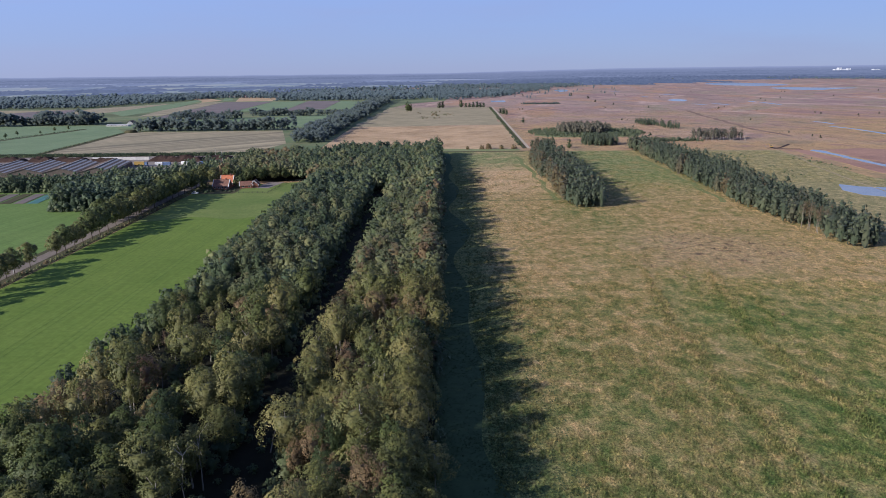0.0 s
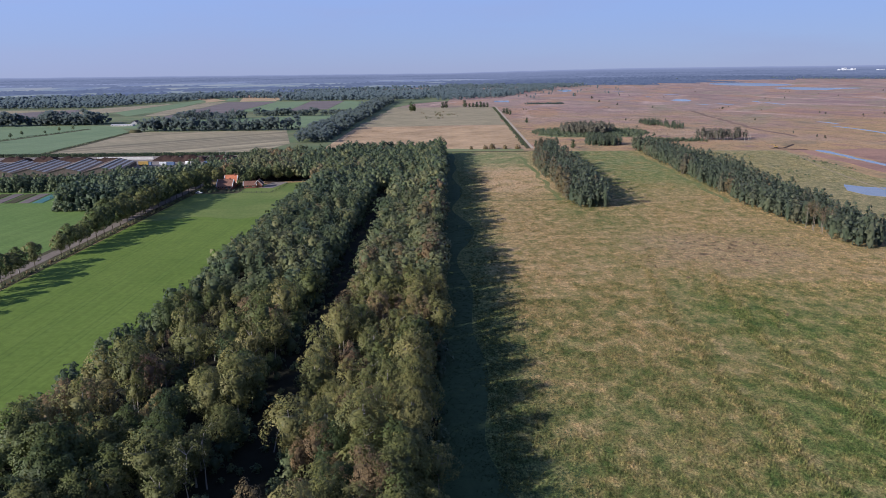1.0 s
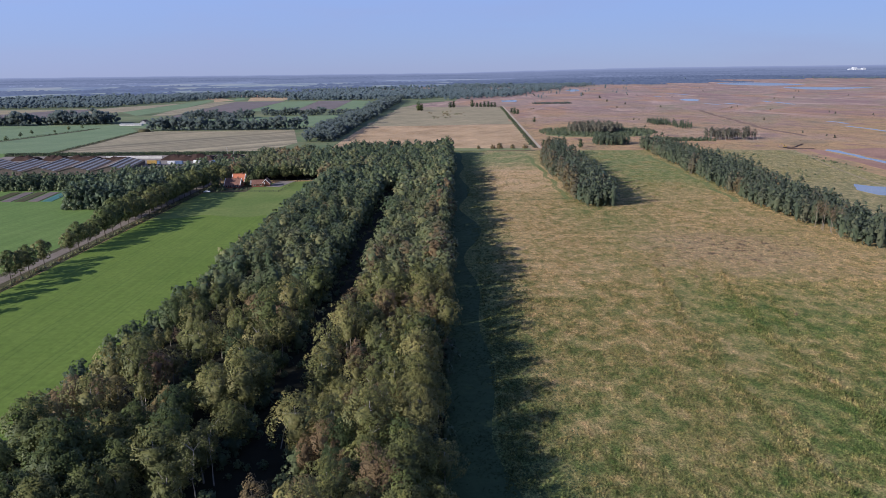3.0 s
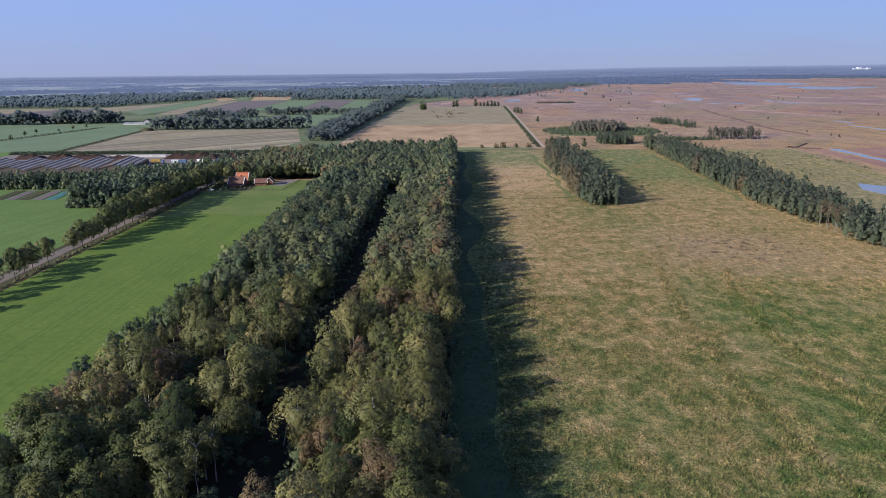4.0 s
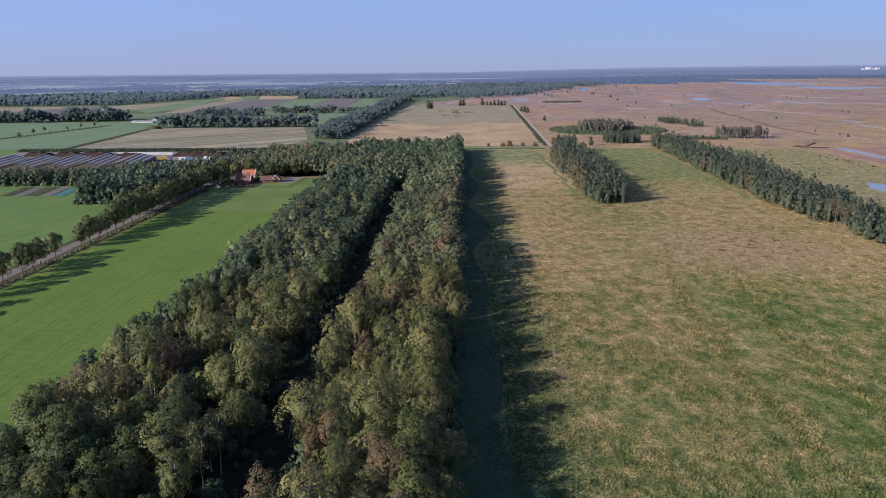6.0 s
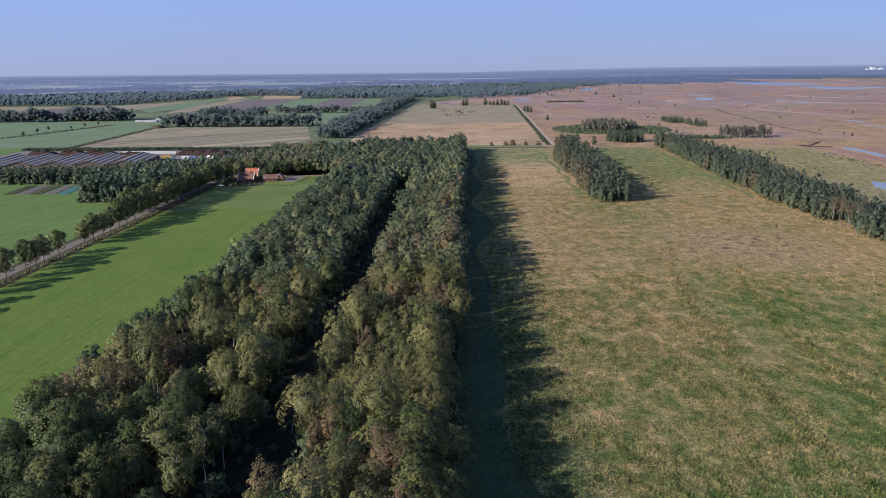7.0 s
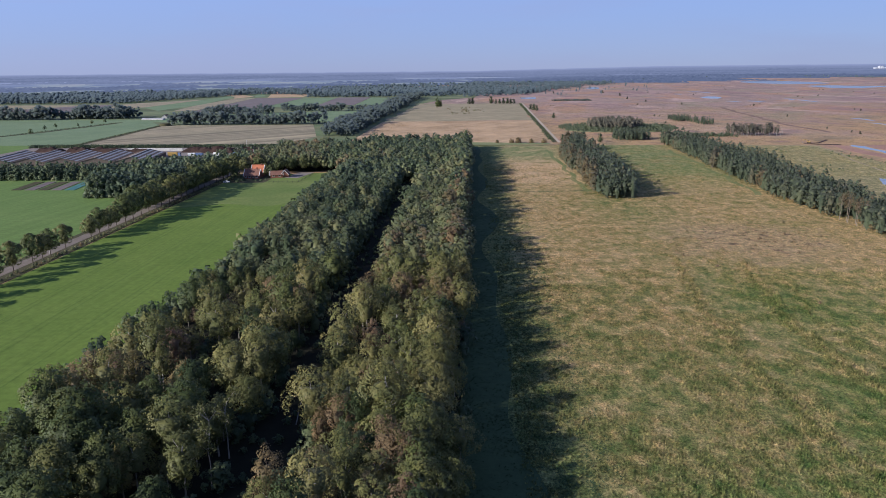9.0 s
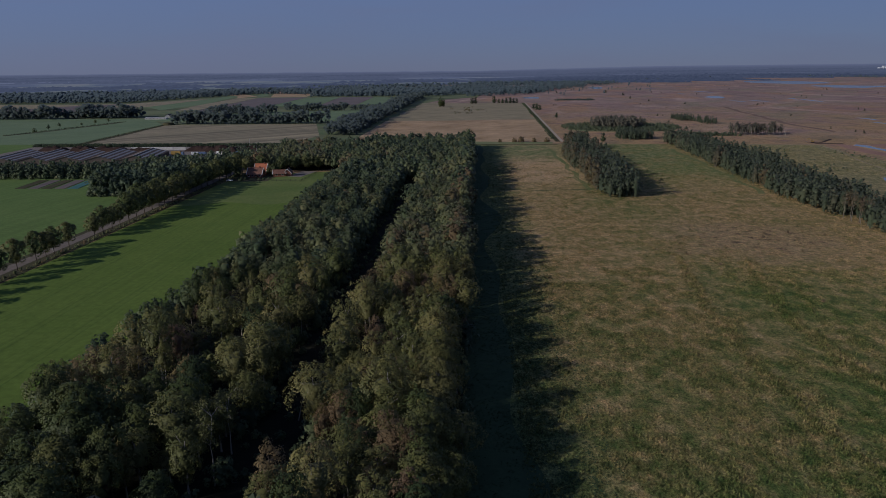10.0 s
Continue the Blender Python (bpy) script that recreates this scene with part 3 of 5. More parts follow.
sheet("field_9", [(-1400, 690), (-405, 680), (-428, 938), (-500, 1060), (-1400, 1130)], 0.07, M_FARPASTURE, "green pasture crossed by ditches")
STRIPS = [
    ("far pale green field strip", M_GREYGREEN, [(-1300, 1590), (-1008, 1564), (-880, 1557), (-818, 1592), (-793, 1429), (-901, 1396), (-1300, 1400)]),
    ("far ploughed purplish strip", M_PLOUGHED, [(-1300, 1392), (-901, 1394), (-871, 1511), (-809, 1575), (-718, 1298), (-757, 1261), (-1300, 1270)]),
    ("far pale stubble strip", M_STUBBLE, [(-718, 1298), (-800, 1573), (-790, 1640), (-704, 1840), (-683, 1450)]),
    ("far green pasture strip", M_FARPASTURE, [(-680, 1435), (-700, 1840), (-729, 2148), (-688, 2027), (-605, 1577), (-595, 1306)]),
    ("far tan stubble field before the woods", M_STRAW, [(-844, 2290), (-771, 2295), (-625, 2012), (-645, 1894), (-690, 2030)]),
    ("far green pasture strip", M_FARPASTURE, [(-700, 2295), (-680, 2295), (-598, 2032), (-611, 1983), (-625, 2010)]),
    ("far tan stubble field before the woods", M_STRAW, [(-655, 2296), (-562, 2296), (-470, 1974), (-565, 1935)]),
    ("far tan stubble field before the woods", M_STRAW, [(-556, 2290), (-525, 2290), (-470, 2050), (-481, 2016)]),
    ("far mauve stubble strip", M_STUBBLE, [(-597, 1491), (-641, 1882), (-591, 1917), (-524, 1306), (-560, 1290)]),
    ("far ploughed purplish strip", M_PLOUGHED, [(-505, 1222), (-520, 1306), (-587, 1910), (-457, 1915), (-426, 1433), (-440, 1290)]),
    ("far green pasture strip", M_FARPASTURE, [(-424, 1433), (-451, 1885), (-365, 1912), (-324, 1429)]),
    ("far mauve ploughed strip", M_PLOUGHED, [(-322, 1429), (-362, 1911), (-274, 1927), (-249, 1487)]),
    ("far green pasture strip", M_FARPASTURE, [(-247, 1487), (-270, 1914), (-190, 1820), (-176, 1481)]),
    ("far green pasture strip", M_FARPASTURE, [(-480, 1010), (-176, 1000), (-176, 1275), (-326, 1228), (-490, 1150)]),
]
for k, (label, m, pts) in enumerate(STRIPS):
    sheet("field_%d" % (k + 10), pts, 0.08 + 0.012 * k, m, label)
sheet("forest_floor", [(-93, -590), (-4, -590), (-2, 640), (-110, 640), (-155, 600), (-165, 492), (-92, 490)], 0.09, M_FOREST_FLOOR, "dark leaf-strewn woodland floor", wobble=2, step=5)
sheet("road", [(-175.2, -590), (-169.6, -590), (-169.6, 560), (-175.2, 560)], 0.12, M_ROAD, "straight grey country road between trees")
sheet("verge", [(-169.6, -590), (-163.5, -590), (-163.5, 470), (-169.6, 470)], 0.1, M_VERGE, "dark grassy verge beside the road", wobble=0.6, step=4)
sheet("verge", [(-178.2, -590), (-175.2, -590), (-175.2, 520), (-178.2, 520)], 0.1, M_VERGE, "dark grassy verge beside the road", wobble=0.6, step=4)
sheet("track", [(86.6, 690), (89.4, 690), (112.6, 1515), (109.6, 1515)], 0.14, M_SAND, "pale sandy track beside a ditch")
sheet("ditch", [(81.5, 690), (86, 690), (109, 1515), (104, 1515)], 0.12, M_VERGE, "dark overgrown ditch")

# ponds in the moor
for k, pts in enumerate([
    [(253, 428), (266, 452), (274, 442), (290, 436), (320, 420), (310, 395), (272, 398), (258, 412)],
    [(346, 646), (353, 652), (359, 641), (356, 610), (355, 582), (354, 549), (356, 500), (348, 500), (346, 540), (348, 590), (350, 625)],
    [(513, 920), (520, 915), (525, 880), (524, 839), (520, 800), (514, 800), (517, 839), (518, 880)],
    [(533, 1000), (541, 1002), (548, 986), (544, 955), (537, 955), (540, 984)],
    [(720, 1600), (732, 1588), (728, 1520), (722, 1475), (714, 1481), (720, 1540)],
    [(722, 1655), (734, 1645), (724, 1585), (714, 1592)],
    [(598, 1550), (610, 1556), (624, 1505), (612, 1500)],
    [(553, 1546), (565, 1550), (576, 1502), (566, 1497)],
    [(564, 1750), (600, 1812), (618, 1800), (614, 1742), (585, 1675), (566, 1682)],
    [(571, 2000), (580, 2010), (584, 1960), (574, 1955)],
    [(670, 2215), (690, 2190), (706, 2090), (690, 2080)],
    [(596, 2510), (610, 2520), (628, 2465), (612, 2460)],
    [(428, 2668), (474, 2748), (486, 2700), (466, 2560), (430, 2500), (416, 2490)],
    [(128, 1826), (168, 1836), (160, 1730), (126, 1738)],
    [(1205, 3214), (1260, 3330), (1381, 3420), (1460, 3300), (1508, 3115), (1479, 2975), (1390, 2915), (1295, 2912), (1205, 3054)],
    [(1255, 2670), (1290, 2725), (1372, 2745), (1449, 2650), (1540, 2620), (1530, 2570), (1419, 2510), (1293, 2385), (1236, 2474)],
]):
    sheet("pond_%d" % (k + 1), pts, 0.15, M_WATER, "still blue moorland pool", category="water", wobble=3 if pts[0][1] < 2400 else 14, step=7 if pts[0][1] < 2400 else 30)

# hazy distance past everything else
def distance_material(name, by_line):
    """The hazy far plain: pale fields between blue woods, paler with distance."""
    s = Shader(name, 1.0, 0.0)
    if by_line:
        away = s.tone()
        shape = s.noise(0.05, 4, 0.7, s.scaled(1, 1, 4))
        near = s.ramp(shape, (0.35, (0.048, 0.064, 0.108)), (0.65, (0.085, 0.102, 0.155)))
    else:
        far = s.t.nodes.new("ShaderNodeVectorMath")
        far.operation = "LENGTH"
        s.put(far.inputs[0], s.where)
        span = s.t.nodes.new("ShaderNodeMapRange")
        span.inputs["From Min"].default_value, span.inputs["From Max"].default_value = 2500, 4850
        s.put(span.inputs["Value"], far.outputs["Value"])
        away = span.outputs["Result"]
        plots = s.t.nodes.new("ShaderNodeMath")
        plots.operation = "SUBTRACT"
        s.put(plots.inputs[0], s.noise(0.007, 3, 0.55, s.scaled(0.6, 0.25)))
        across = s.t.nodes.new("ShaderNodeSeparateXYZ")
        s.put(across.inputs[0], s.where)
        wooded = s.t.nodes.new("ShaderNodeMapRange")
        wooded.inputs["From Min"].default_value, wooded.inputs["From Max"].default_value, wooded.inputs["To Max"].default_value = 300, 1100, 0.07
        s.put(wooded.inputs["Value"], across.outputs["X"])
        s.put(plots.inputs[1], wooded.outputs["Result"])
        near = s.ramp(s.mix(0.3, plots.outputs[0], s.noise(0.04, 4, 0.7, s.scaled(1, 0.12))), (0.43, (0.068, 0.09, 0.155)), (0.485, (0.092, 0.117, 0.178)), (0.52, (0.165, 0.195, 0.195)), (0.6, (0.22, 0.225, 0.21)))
    # Haze is painted as a colour mix, which glows by emission.
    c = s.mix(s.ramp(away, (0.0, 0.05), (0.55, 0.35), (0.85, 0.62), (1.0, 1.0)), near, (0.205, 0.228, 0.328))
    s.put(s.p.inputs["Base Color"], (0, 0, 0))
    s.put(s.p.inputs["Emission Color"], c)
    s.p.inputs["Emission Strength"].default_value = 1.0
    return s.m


EDGE_AT, EDGE = (-50, -20, -8, 0, 5, 9, 11.6, 15.9, 20, 26, 50), (2600, 2600, 2900, 3250, 3250, 3300, 3373, 3950, 4373, 4405, 4420)


HILL_AT, HILL = (0, 7, 14.5, 18, 28, 34), (6, 17, 27, 28, 28, 30)


def haze_starts(a):
    return float(np.interp(a, EDGE_AT, EDGE))


def far_ring():
    """The last woods at the horizon, and the plain and lines of trees before them."""
    bm = bmesh.new()
    away = bm.verts.layers.float.new("tone")
    rows = []
    for k in range(241):
        a = -60 + 110 * k / 240
        x, y = 4850 * math.sin(radians(a)), 4850 * math.cos(radians(a))
        hill = float(np.interp(a, HILL_AT, HILL))
        up = 56 + hill + 2.2 * noise.noise(Vector((k * 0.35, 0, 0))) + 1.2 * noise.noise(Vector((k * 1.7, 4, 0)))
        rows.append((bm.verts.new((x, y, -1)), bm.verts.new((x, y, 0.3 * 22 + 0.7 * up)), bm.verts.new((x, y, up))))
    for low, half_way, high in rows:
        low[away], half_way[away], high[away] = 0.5, 0.78, 1.0
    for a, b in zip(rows, rows[1:]):
        bm.faces.new((a[0], b[0], b[1], a[1]))
        bm.faces.new((a[1], b[1], b[2], a[2]))
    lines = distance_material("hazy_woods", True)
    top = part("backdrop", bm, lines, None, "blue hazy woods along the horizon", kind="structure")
    bm = bmesh.new()
    rows = []
    for k in range(111):
        a = -60 + k
        row = []
        for j in range(13):
            out = haze_starts(a) + (4850 - haze_starts(a)) * j / 12
            x, y = out * math.sin(radians(a)), out * math.cos(radians(a))
            row.append(bm.verts.new((x, y, rise(x, y) + 0.6)))
        rows.append(row)
    for p, q in zip(rows, rows[1:]):
        for j in range(12):
            bm.faces.new((p[j], q[j], q[j + 1], p[j + 1]))
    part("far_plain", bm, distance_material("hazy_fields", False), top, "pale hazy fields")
    r = np.random.default_rng(77)
    vs, fs, tones, off = [], [], [], 0
    for k in range(120):
        a = r.uniform(-40, 36) if k < 70 else r.uniform(8, 36)
        near = haze_starts(a)
        out = near + 20 + (4780 - near) * r.uniform() ** (1.3 if a < 9 else 2.2)
        half = r.uniform(60, 420) / out * 57.3 * (1.6 if a > 9 else 1)
        high = r.uniform(9, 17) + (4 if a > 9 else 0)
        n = max(6, int(half * 2 / 57.3 * out / 7))
        for j in range(n + 1):
            b = a - half + 2 * half * j / n
            o = out + 30 * noise.noise(Vector((b, k, 5)))
            x, y = o * math.sin(radians(b)), o * math.cos(radians(b))
            z = rise(x, y)
            ends = min(1.0, 0.3 + 4 * min(j, n - j) / n)
            crown = high * ends * (0.72 + 0.35 * noise.noise(Vector((j * 0.4, k * 3.1, 0))) + 0.3 * noise.noise(Vector((j * 1.3, k, 9))))
            vs += [(x, y, z - 1), (x, y, z + max(2.0, crown))]
            tones += [0.06 + 0.8 * (out - near) / (4850 - near)] * 2
            if j:
                fs.append((off + 2 * j - 2, off + 2 * j, off + 2 * j + 1, off + 2 * j - 1))
        off += 2 * (n + 1)
    for k in range(110):
        a = r.uniform(9, 38) if k < 80 else r.uniform(-40, 9)
        crest = 56 + float(np.interp(a, HILL_AT, HILL))
        low = 22 + (crest - 26) * r.uniform() ** 1.4 * 0.62
        half, high, out = r.uniform(1.0, 4.5), r.uniform(5, 10), 4835 - 0.25 * k
        n = int(half * 24)
        for j in range(n + 1):
            b = a - half + 2 * half * j / n
            crown = high * min(1.0, 0.2 + 4 * min(j, n - j) / n) * (0.7 + 0.4 * noise.noise(Vector((j * 0.5, k * 2.3, 0))))
            x, y = out * math.sin(radians(b)), out * math.cos(radians(b))
            vs += [(x, y, low - 3), (x, y, low + max(0.5, crown))]
            tones += [0.75, 0.3 + 0.5 * (low - 22) / (crest - 22)]
            if j:
                fs.append((off + 2 * j - 2, off + 2 * j, off + 2 * j + 1, off + 2 * j - 1))
        off += 2 * (n + 1)
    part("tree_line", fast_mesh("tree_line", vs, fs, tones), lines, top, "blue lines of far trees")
    return top


far_ring()
M_CLADDING = plain("white_cladding", (0.42, 0.43, 0.46), 0.6, 0.08, 0.1)
works = tagged(new("factory"), label="white factory buildings on the hazy far ridge", category="building")
for a, w, z0, z1 in ((29.15, 20, 57, 64), (29.4, 22, 57, 72), (29.6, 36, 57, 64), (29.95, 20, 57, 68), (31.6, 40, 57, 62)):
    bm = bmesh.new()
    x, y = 4735 * math.sin(radians(a)), 4735 * math.cos(radians(a))
    box(bm, x - w / 2, x + w / 2, y - 12, y + 10, z0, z1, 1.5)
    part("hall", bm, M_CLADDING, works)

# ---- woods ----
MID = [low_tree(shape, 11 + k, h, 38, 16, 0.34, even=0.65, lumps=0.85, cores=(0.35, 0.65)) for k, (shape, h) in enumerate((("round", 12.5), ("slim", 13.5), ("round", 13.0), ("round", 11.5), ("slim", 12.0), ("round", 12.0)))]
MIDFAR = [low_tree(shape, 15 + k, h, 24, 7, 0.54, even=0.75, lumps=0.9, cores=(0.4,), puffs=5, full_puff=0.42) for k, (shape, h) in enumerate((("round", 12.5), ("slim", 14), ("round", 13.5), ("slim", 12.5)))]
MIDPINE = [low_tree(shape, 21 + k, h, 33, 7, 0.39, even=0.95, lumps=0.9, cores=(0.4,), puffs=4, full_puff=0.36) for k, (shape, h) in enumerate((("pine", 12.0), ("mass", 9.5), ("pine", 11.0), ("pine", 12.5)))]
FAR = [low_tree(shape, 31 + k, h, 16, 5, 0.66, even=1.1, lumps=0.75, cores=(), puffs=5, full_puff=0.52) for k, (shape, h) in enumerate((("mass", 14), ("mass", 12.5), ("broad", 15)))]
MASS = [low_tree("mass", 34 + k, 12 + k, 28, 8, 0.5, even=0.7, lumps=0.85, cores=(0.3,), puffs=5, full_puff=0.42) for k in range(4)]
FARTHEST = [low_tree("mass", s, h, 3, 2, 1.2, even=1.15, cores=(), puffs=3, full_puff=0.8) for s, h in ((41, 13), (42, 11), (43, 15))]

# the two bands of the long wood: near trees one by one, the rest together
def band_tone(x, y):
    """Left band mostly dark oak, right band more birch and russet."""
    if x > -38:
        return (0.6 if y < 118 else 0.7) + 0.3 * noise.noise(Vector((x * 0.05, y * 0.05, 2))) - max(0, (y - 260) / 800)
    return (0.14 if x < -58 and y < 118 else 0.54 if y < 190 else 0.4) + 0.5 * noise.noise(Vector((x * 0.04, y * 0.04, 7))) - max(0, (y - 300) / 900) + (0.55 if x < -110 else 0.2 if y > 440 else 0)


def edge_height(x, y):
    """Trees stand lower towards the meadow, and in the willow corner."""
    low = min(1.0, max(0.55, 0.55 + (x + 91) * 0.05))
    corner = 0.72 if x < -62 and 160 < y < 235 else 1.0
    return low * corner


def in_bands(x, y):
    wander = 1.6 * noise.noise(Vector((0, y * 0.08, 1)))
    if -32.8 + wander < x < -1.8:
        return True
    return -90 + 3 * wander < x < -44.4 + wander


def kinds(sprays, per, size, seed):
    """The kinds of tree in the long wood, each in a few shapes."""
    out = {}
    out["oak"] = [tree("oak_tree", "round", seed + k, 12.0 + 0.8 * k, sprays, per, size, L_OAK, M_BARK, "dark green oak with a dense rounded crown") for k in range(4)]
    out["birch"] = [tree("birch_tree", s, seed + 10 + k, 13.0 + 0.5 * k, sprays, per, size * 0.85, L_BIRCH, M_BIRCH, "olive-green birch with fine drooping foliage", droop=0.2) for k, s in enumerate(("round", "round", "slim"))]
    out["yellow"] = [tree("birch_tree", "slim", seed + 20 + k, 12.0 + 0.5 * k, sprays * 3 // 4, per, size * 0.8, L_YELLOW, M_BIRCH, "birch turning yellow in autumn", core=0.42, droop=0.3) for k in range(2)]
    out["russet"] = [tree("rowan_tree", s, seed + 30 + k, 11.5 + 0.5 * k, sprays, per * 3 // 4, size * 0.75, L_RUSSET, M_BARK, "russet-brown tree thinning in autumn", core=0.42) for k, s in enumerate(("round", "slim"))]
    return out


NEAREST, NEXT = kinds(72, 46, 0.19, 100), kinds(58, 30, 0.25, 200)
near = scatter(-93, -1.5, 84, 215, 6.0, 0.47, in_bands)
near += [(-9.5 + rng.uniform(-1.6, 1.6), y + rng.uniform(-1, 1)) for y in np.arange(86, 214, 4.6)]
unused = [t for group in (*NEAREST.values(), *NEXT.values()) for t in group]
for x, y in near:
    if (x < -20 and rng.uniform() < 0.07) or min(math.dist((x, y), p) for p in ((-45.5, 100), (-44, 109))) < 3.4:
        continue
    t = band_tone(x, y) + rng.normal() * 0.2
    kind = "oak" if t < 0.46 else "birch" if t < 0.82 else "russet" if t < 1.04 else "yellow"
    if rng.uniform() < 0.03:
        kind = "yellow"
    choice = (NEAREST if y < 138 else NEXT)[kind]
    size = rng.choice((0.55, 0.8, 1.0, 1.16)) * rng.uniform(0.92, 1.08) * edge_height(x, y)
    size = max(size, rng.uniform(0.95, 1.12)) if -14 < x < -5.5 or (x >= -5.5 and y > 175) else size
    size = rng.uniform(0.5, 0.85) if x >= -5.5 and y <= 175 else size
    size = max(size, rng.uniform(0.8, 0.95)) if -24 < x <= -14 else size
    slender = 0.95
    m = planted(x, y, size * slender, rng.uniform(0, 360), rng.uniform(0.86, 1.1) / slender, rng.uniform(-4, 4))
    model = choice[rng.integers(len(choice))]
    if model in unused:
        unused.remove(model)
        model.matrix_basis = m
        tagged(model, group="trees of the long wood")
    else:
        tagged(again(model, m), group="trees of the long wood")

low = [p for p in scatter(-95, -2, 84, 640, 5.5, 0.45) if (p[0] > -9 or p[0] < -84 or -48 < p[0] < -30 or rng.uniform() < 0.1)]
SHRUB = [low_tree("bush", 61 + k, 5.5, 9, 8, 0.8, cores=(0.4,)) for k in range(3)]
SHRUB_NEAR = [low_tree("bush", 65 + k, 5.5, 22, 16, 0.36, lumps=0.75, cores=(0.4,)) for k in range(3)]
low = [(x, y, s * (0.35 if -44 < x < -33.5 else 1), a, t, k) for x, y, s, a, t, k in dressed(low, 0.6, 1.05, 3, lambda x, y: 0.2 + 0.3 * noise.noise(Vector((x * 0.08, y * 0.08, 4))))]
joined_wood("undergrowth", [p for p in low if p[1] < 215], SHRUB_NEAR, L_WOOD, "dense shrubs under and along the wood", category="shrubs")
joined_wood("undergrowth", [p for p in low if p[1] >= 215], SHRUB, L_WOOD, "dense shrubs under and along the wood", category="shrubs")

rest = scatter(-93, -1.5, 215, 640, 5.3, 0.47, lambda x, y: in_bands(x, y) or (y > 440 and -95 < x < -3))
rest += scatter(-163, -93, 492, 608, 5.2, 0.4, lambda x, y: y < 600 + (x + 153) * 0.4)
behind = dressed(scatter(-93, -1.5, -70, 80, 8.5, 0.35, in_bands), 0.85, 1.1, 4, band_tone)
joined_wood("woodland", behind, MIDFAR, L_WOOD, "the long mixed wood running on", 1.9, category="wood")
rest = [(x, y, s * (edge_height(x, y) if y < 480 else 1) * (1.2 if x > -15 and y > 230 else 1), a, t, k) for x, y, s, a, t, k in dressed(rest, 0.72, 1.14, 4, band_tone)]
joined_wood("woodland", [p for p in rest if p[1] < 380], MID, L_WOOD, "long mixed wood of oak and birch", 1.02, category="wood")
joined_wood("woodland", [p for p in rest if p[1] >= 380], MIDFAR, L_WOOD, "far end of the long mixed wood", 1.06, category="wood")

COPSE = ((381, 413, 552, 575, 640), (74.5, 73, 72.5, 74.5, 87)), ((381, 430, 546, 640), (92, 94, 98.5, 102))
copse = scatter(72, 104, 383, 640, 4.4, 0.4, lambda x, y: np.interp(y, *COPSE[0]) < x < np.interp(y, *COPSE[1]))
joined_wood("pine_copse", dressed(copse, 1.1, 1.5, 4, lambda x, y: 0.34 + 0.5 * noise.noise(Vector((x * 0.06, y * 0.04, 5))) + (0.6 if x < np.interp(y, *COPSE[0]) + 6 and y > 400 else 0)), MIDPINE, L_PINES, "dark green pine copse on the grassland", 0.98, category="copse")
BELT = ((284, 303, 320, 373, 480, 600, 690), (177, 175.5, 174.5, 170.5, 175, 181, 186)), ((284, 298, 337, 413, 509, 628, 690), (189, 192, 196.5, 204, 208.5, 206, 206))
belt = scatter(168, 212, 285, 690, 4.6, 0.4, lambda x, y: np.interp(y, *BELT[0]) + (6.5 if 303 < y < 329 else 0) < x < np.interp(y, *BELT[1]))
joined_wood("pine_belt", dressed(belt, 0.95, 1.36, 4, lambda x, y: 0.32 + 0.5 * noise.noise(Vector((x * 0.06, y * 0.04, 9))) + (0.28 if x < np.interp(y, *BELT[0]) + 5 and noise.noise(Vector((3, y * 0.03, 1))) > -0.1 else 0)), MIDPINE, L_PINES, "long belt of dark pines beside the heath", 0.98, category="wood")
farmwood = dressed(scatter(-224, -182, 388, 440, 5.5, 0.4), 0.8, 1.22, 4, lambda x, y: 0.02) + dressed(scatter(-360, -235, 455, 474, 5.2, 0.4), 0.6, 0.85, 4, lambda x, y: 0.14) + dressed(scatter(-240, -182, 458, 512, 6, 0.4) + scatter(-200, -165, 500, 560, 8, 0.4), 0.65, 0.95, 4, lambda x, y: 0.2)
joined_wood("farm_wood", farmwood, MASS, L_WOOD, "dense dark trees round the farm", 1.15, category="wood")


def strip(name, x0, x1, y0, y1, gap, low, high, label, templates=FAR, tone=None):
    spots = [(x, y, s * (1 + 0.45 * noise.noise(Vector((x * 0.035, y * 0.035, 4)))), a, t, k) for x, y, s, a, t, k in dressed(scatter(x0, x1, y0, y1, gap, 0.5), low, high, len(templates), tone) if noise.noise(Vector((x * 0.06, y * 0.06, 9))) < 0.42]
    joined_wood(name, spots, templates, L_HAZED if y0 > 1550 else L_DISTANT if y0 > 700 else L_WOOD, label, 1.55 if templates is FARTHEST else 1.3, category="wood")


dark = lambda x, y: 0.25
strip("tree_row", -650, -545, 1080, 1125, 8, 1.0, 1.35, "row of dark trees between fields", tone=dark)
strip("tree_row", -900, -655, 1062, 1090, 9, 1.0, 1.3, "row of dark trees between fields", tone=dark)
strip("tree_row", -414, -200, 947, 962, 7.5, 0.95, 1.4, "row of dark trees between fields", tone=dark)
strip("tree_row", -462, -345, 1185, 1215, 7.5, 0.7, 1.0, "row of low trees between fields", tone=dark)
strip("tree_row", -345, -176, 1262, 1282, 7.5, 0.7, 0.95, "row of low trees between fields", tone=dark)
strip("tree_belt", -166, -134, 770, 1900, 8, 0.7, 1.05, "long belt of dark trees along the dry field", tone=dark)
strip("far_wood", -455, -60, 1950, 2500, 17, 0.9, 1.3, "broad dark wood in the distance", FARTHEST, dark)
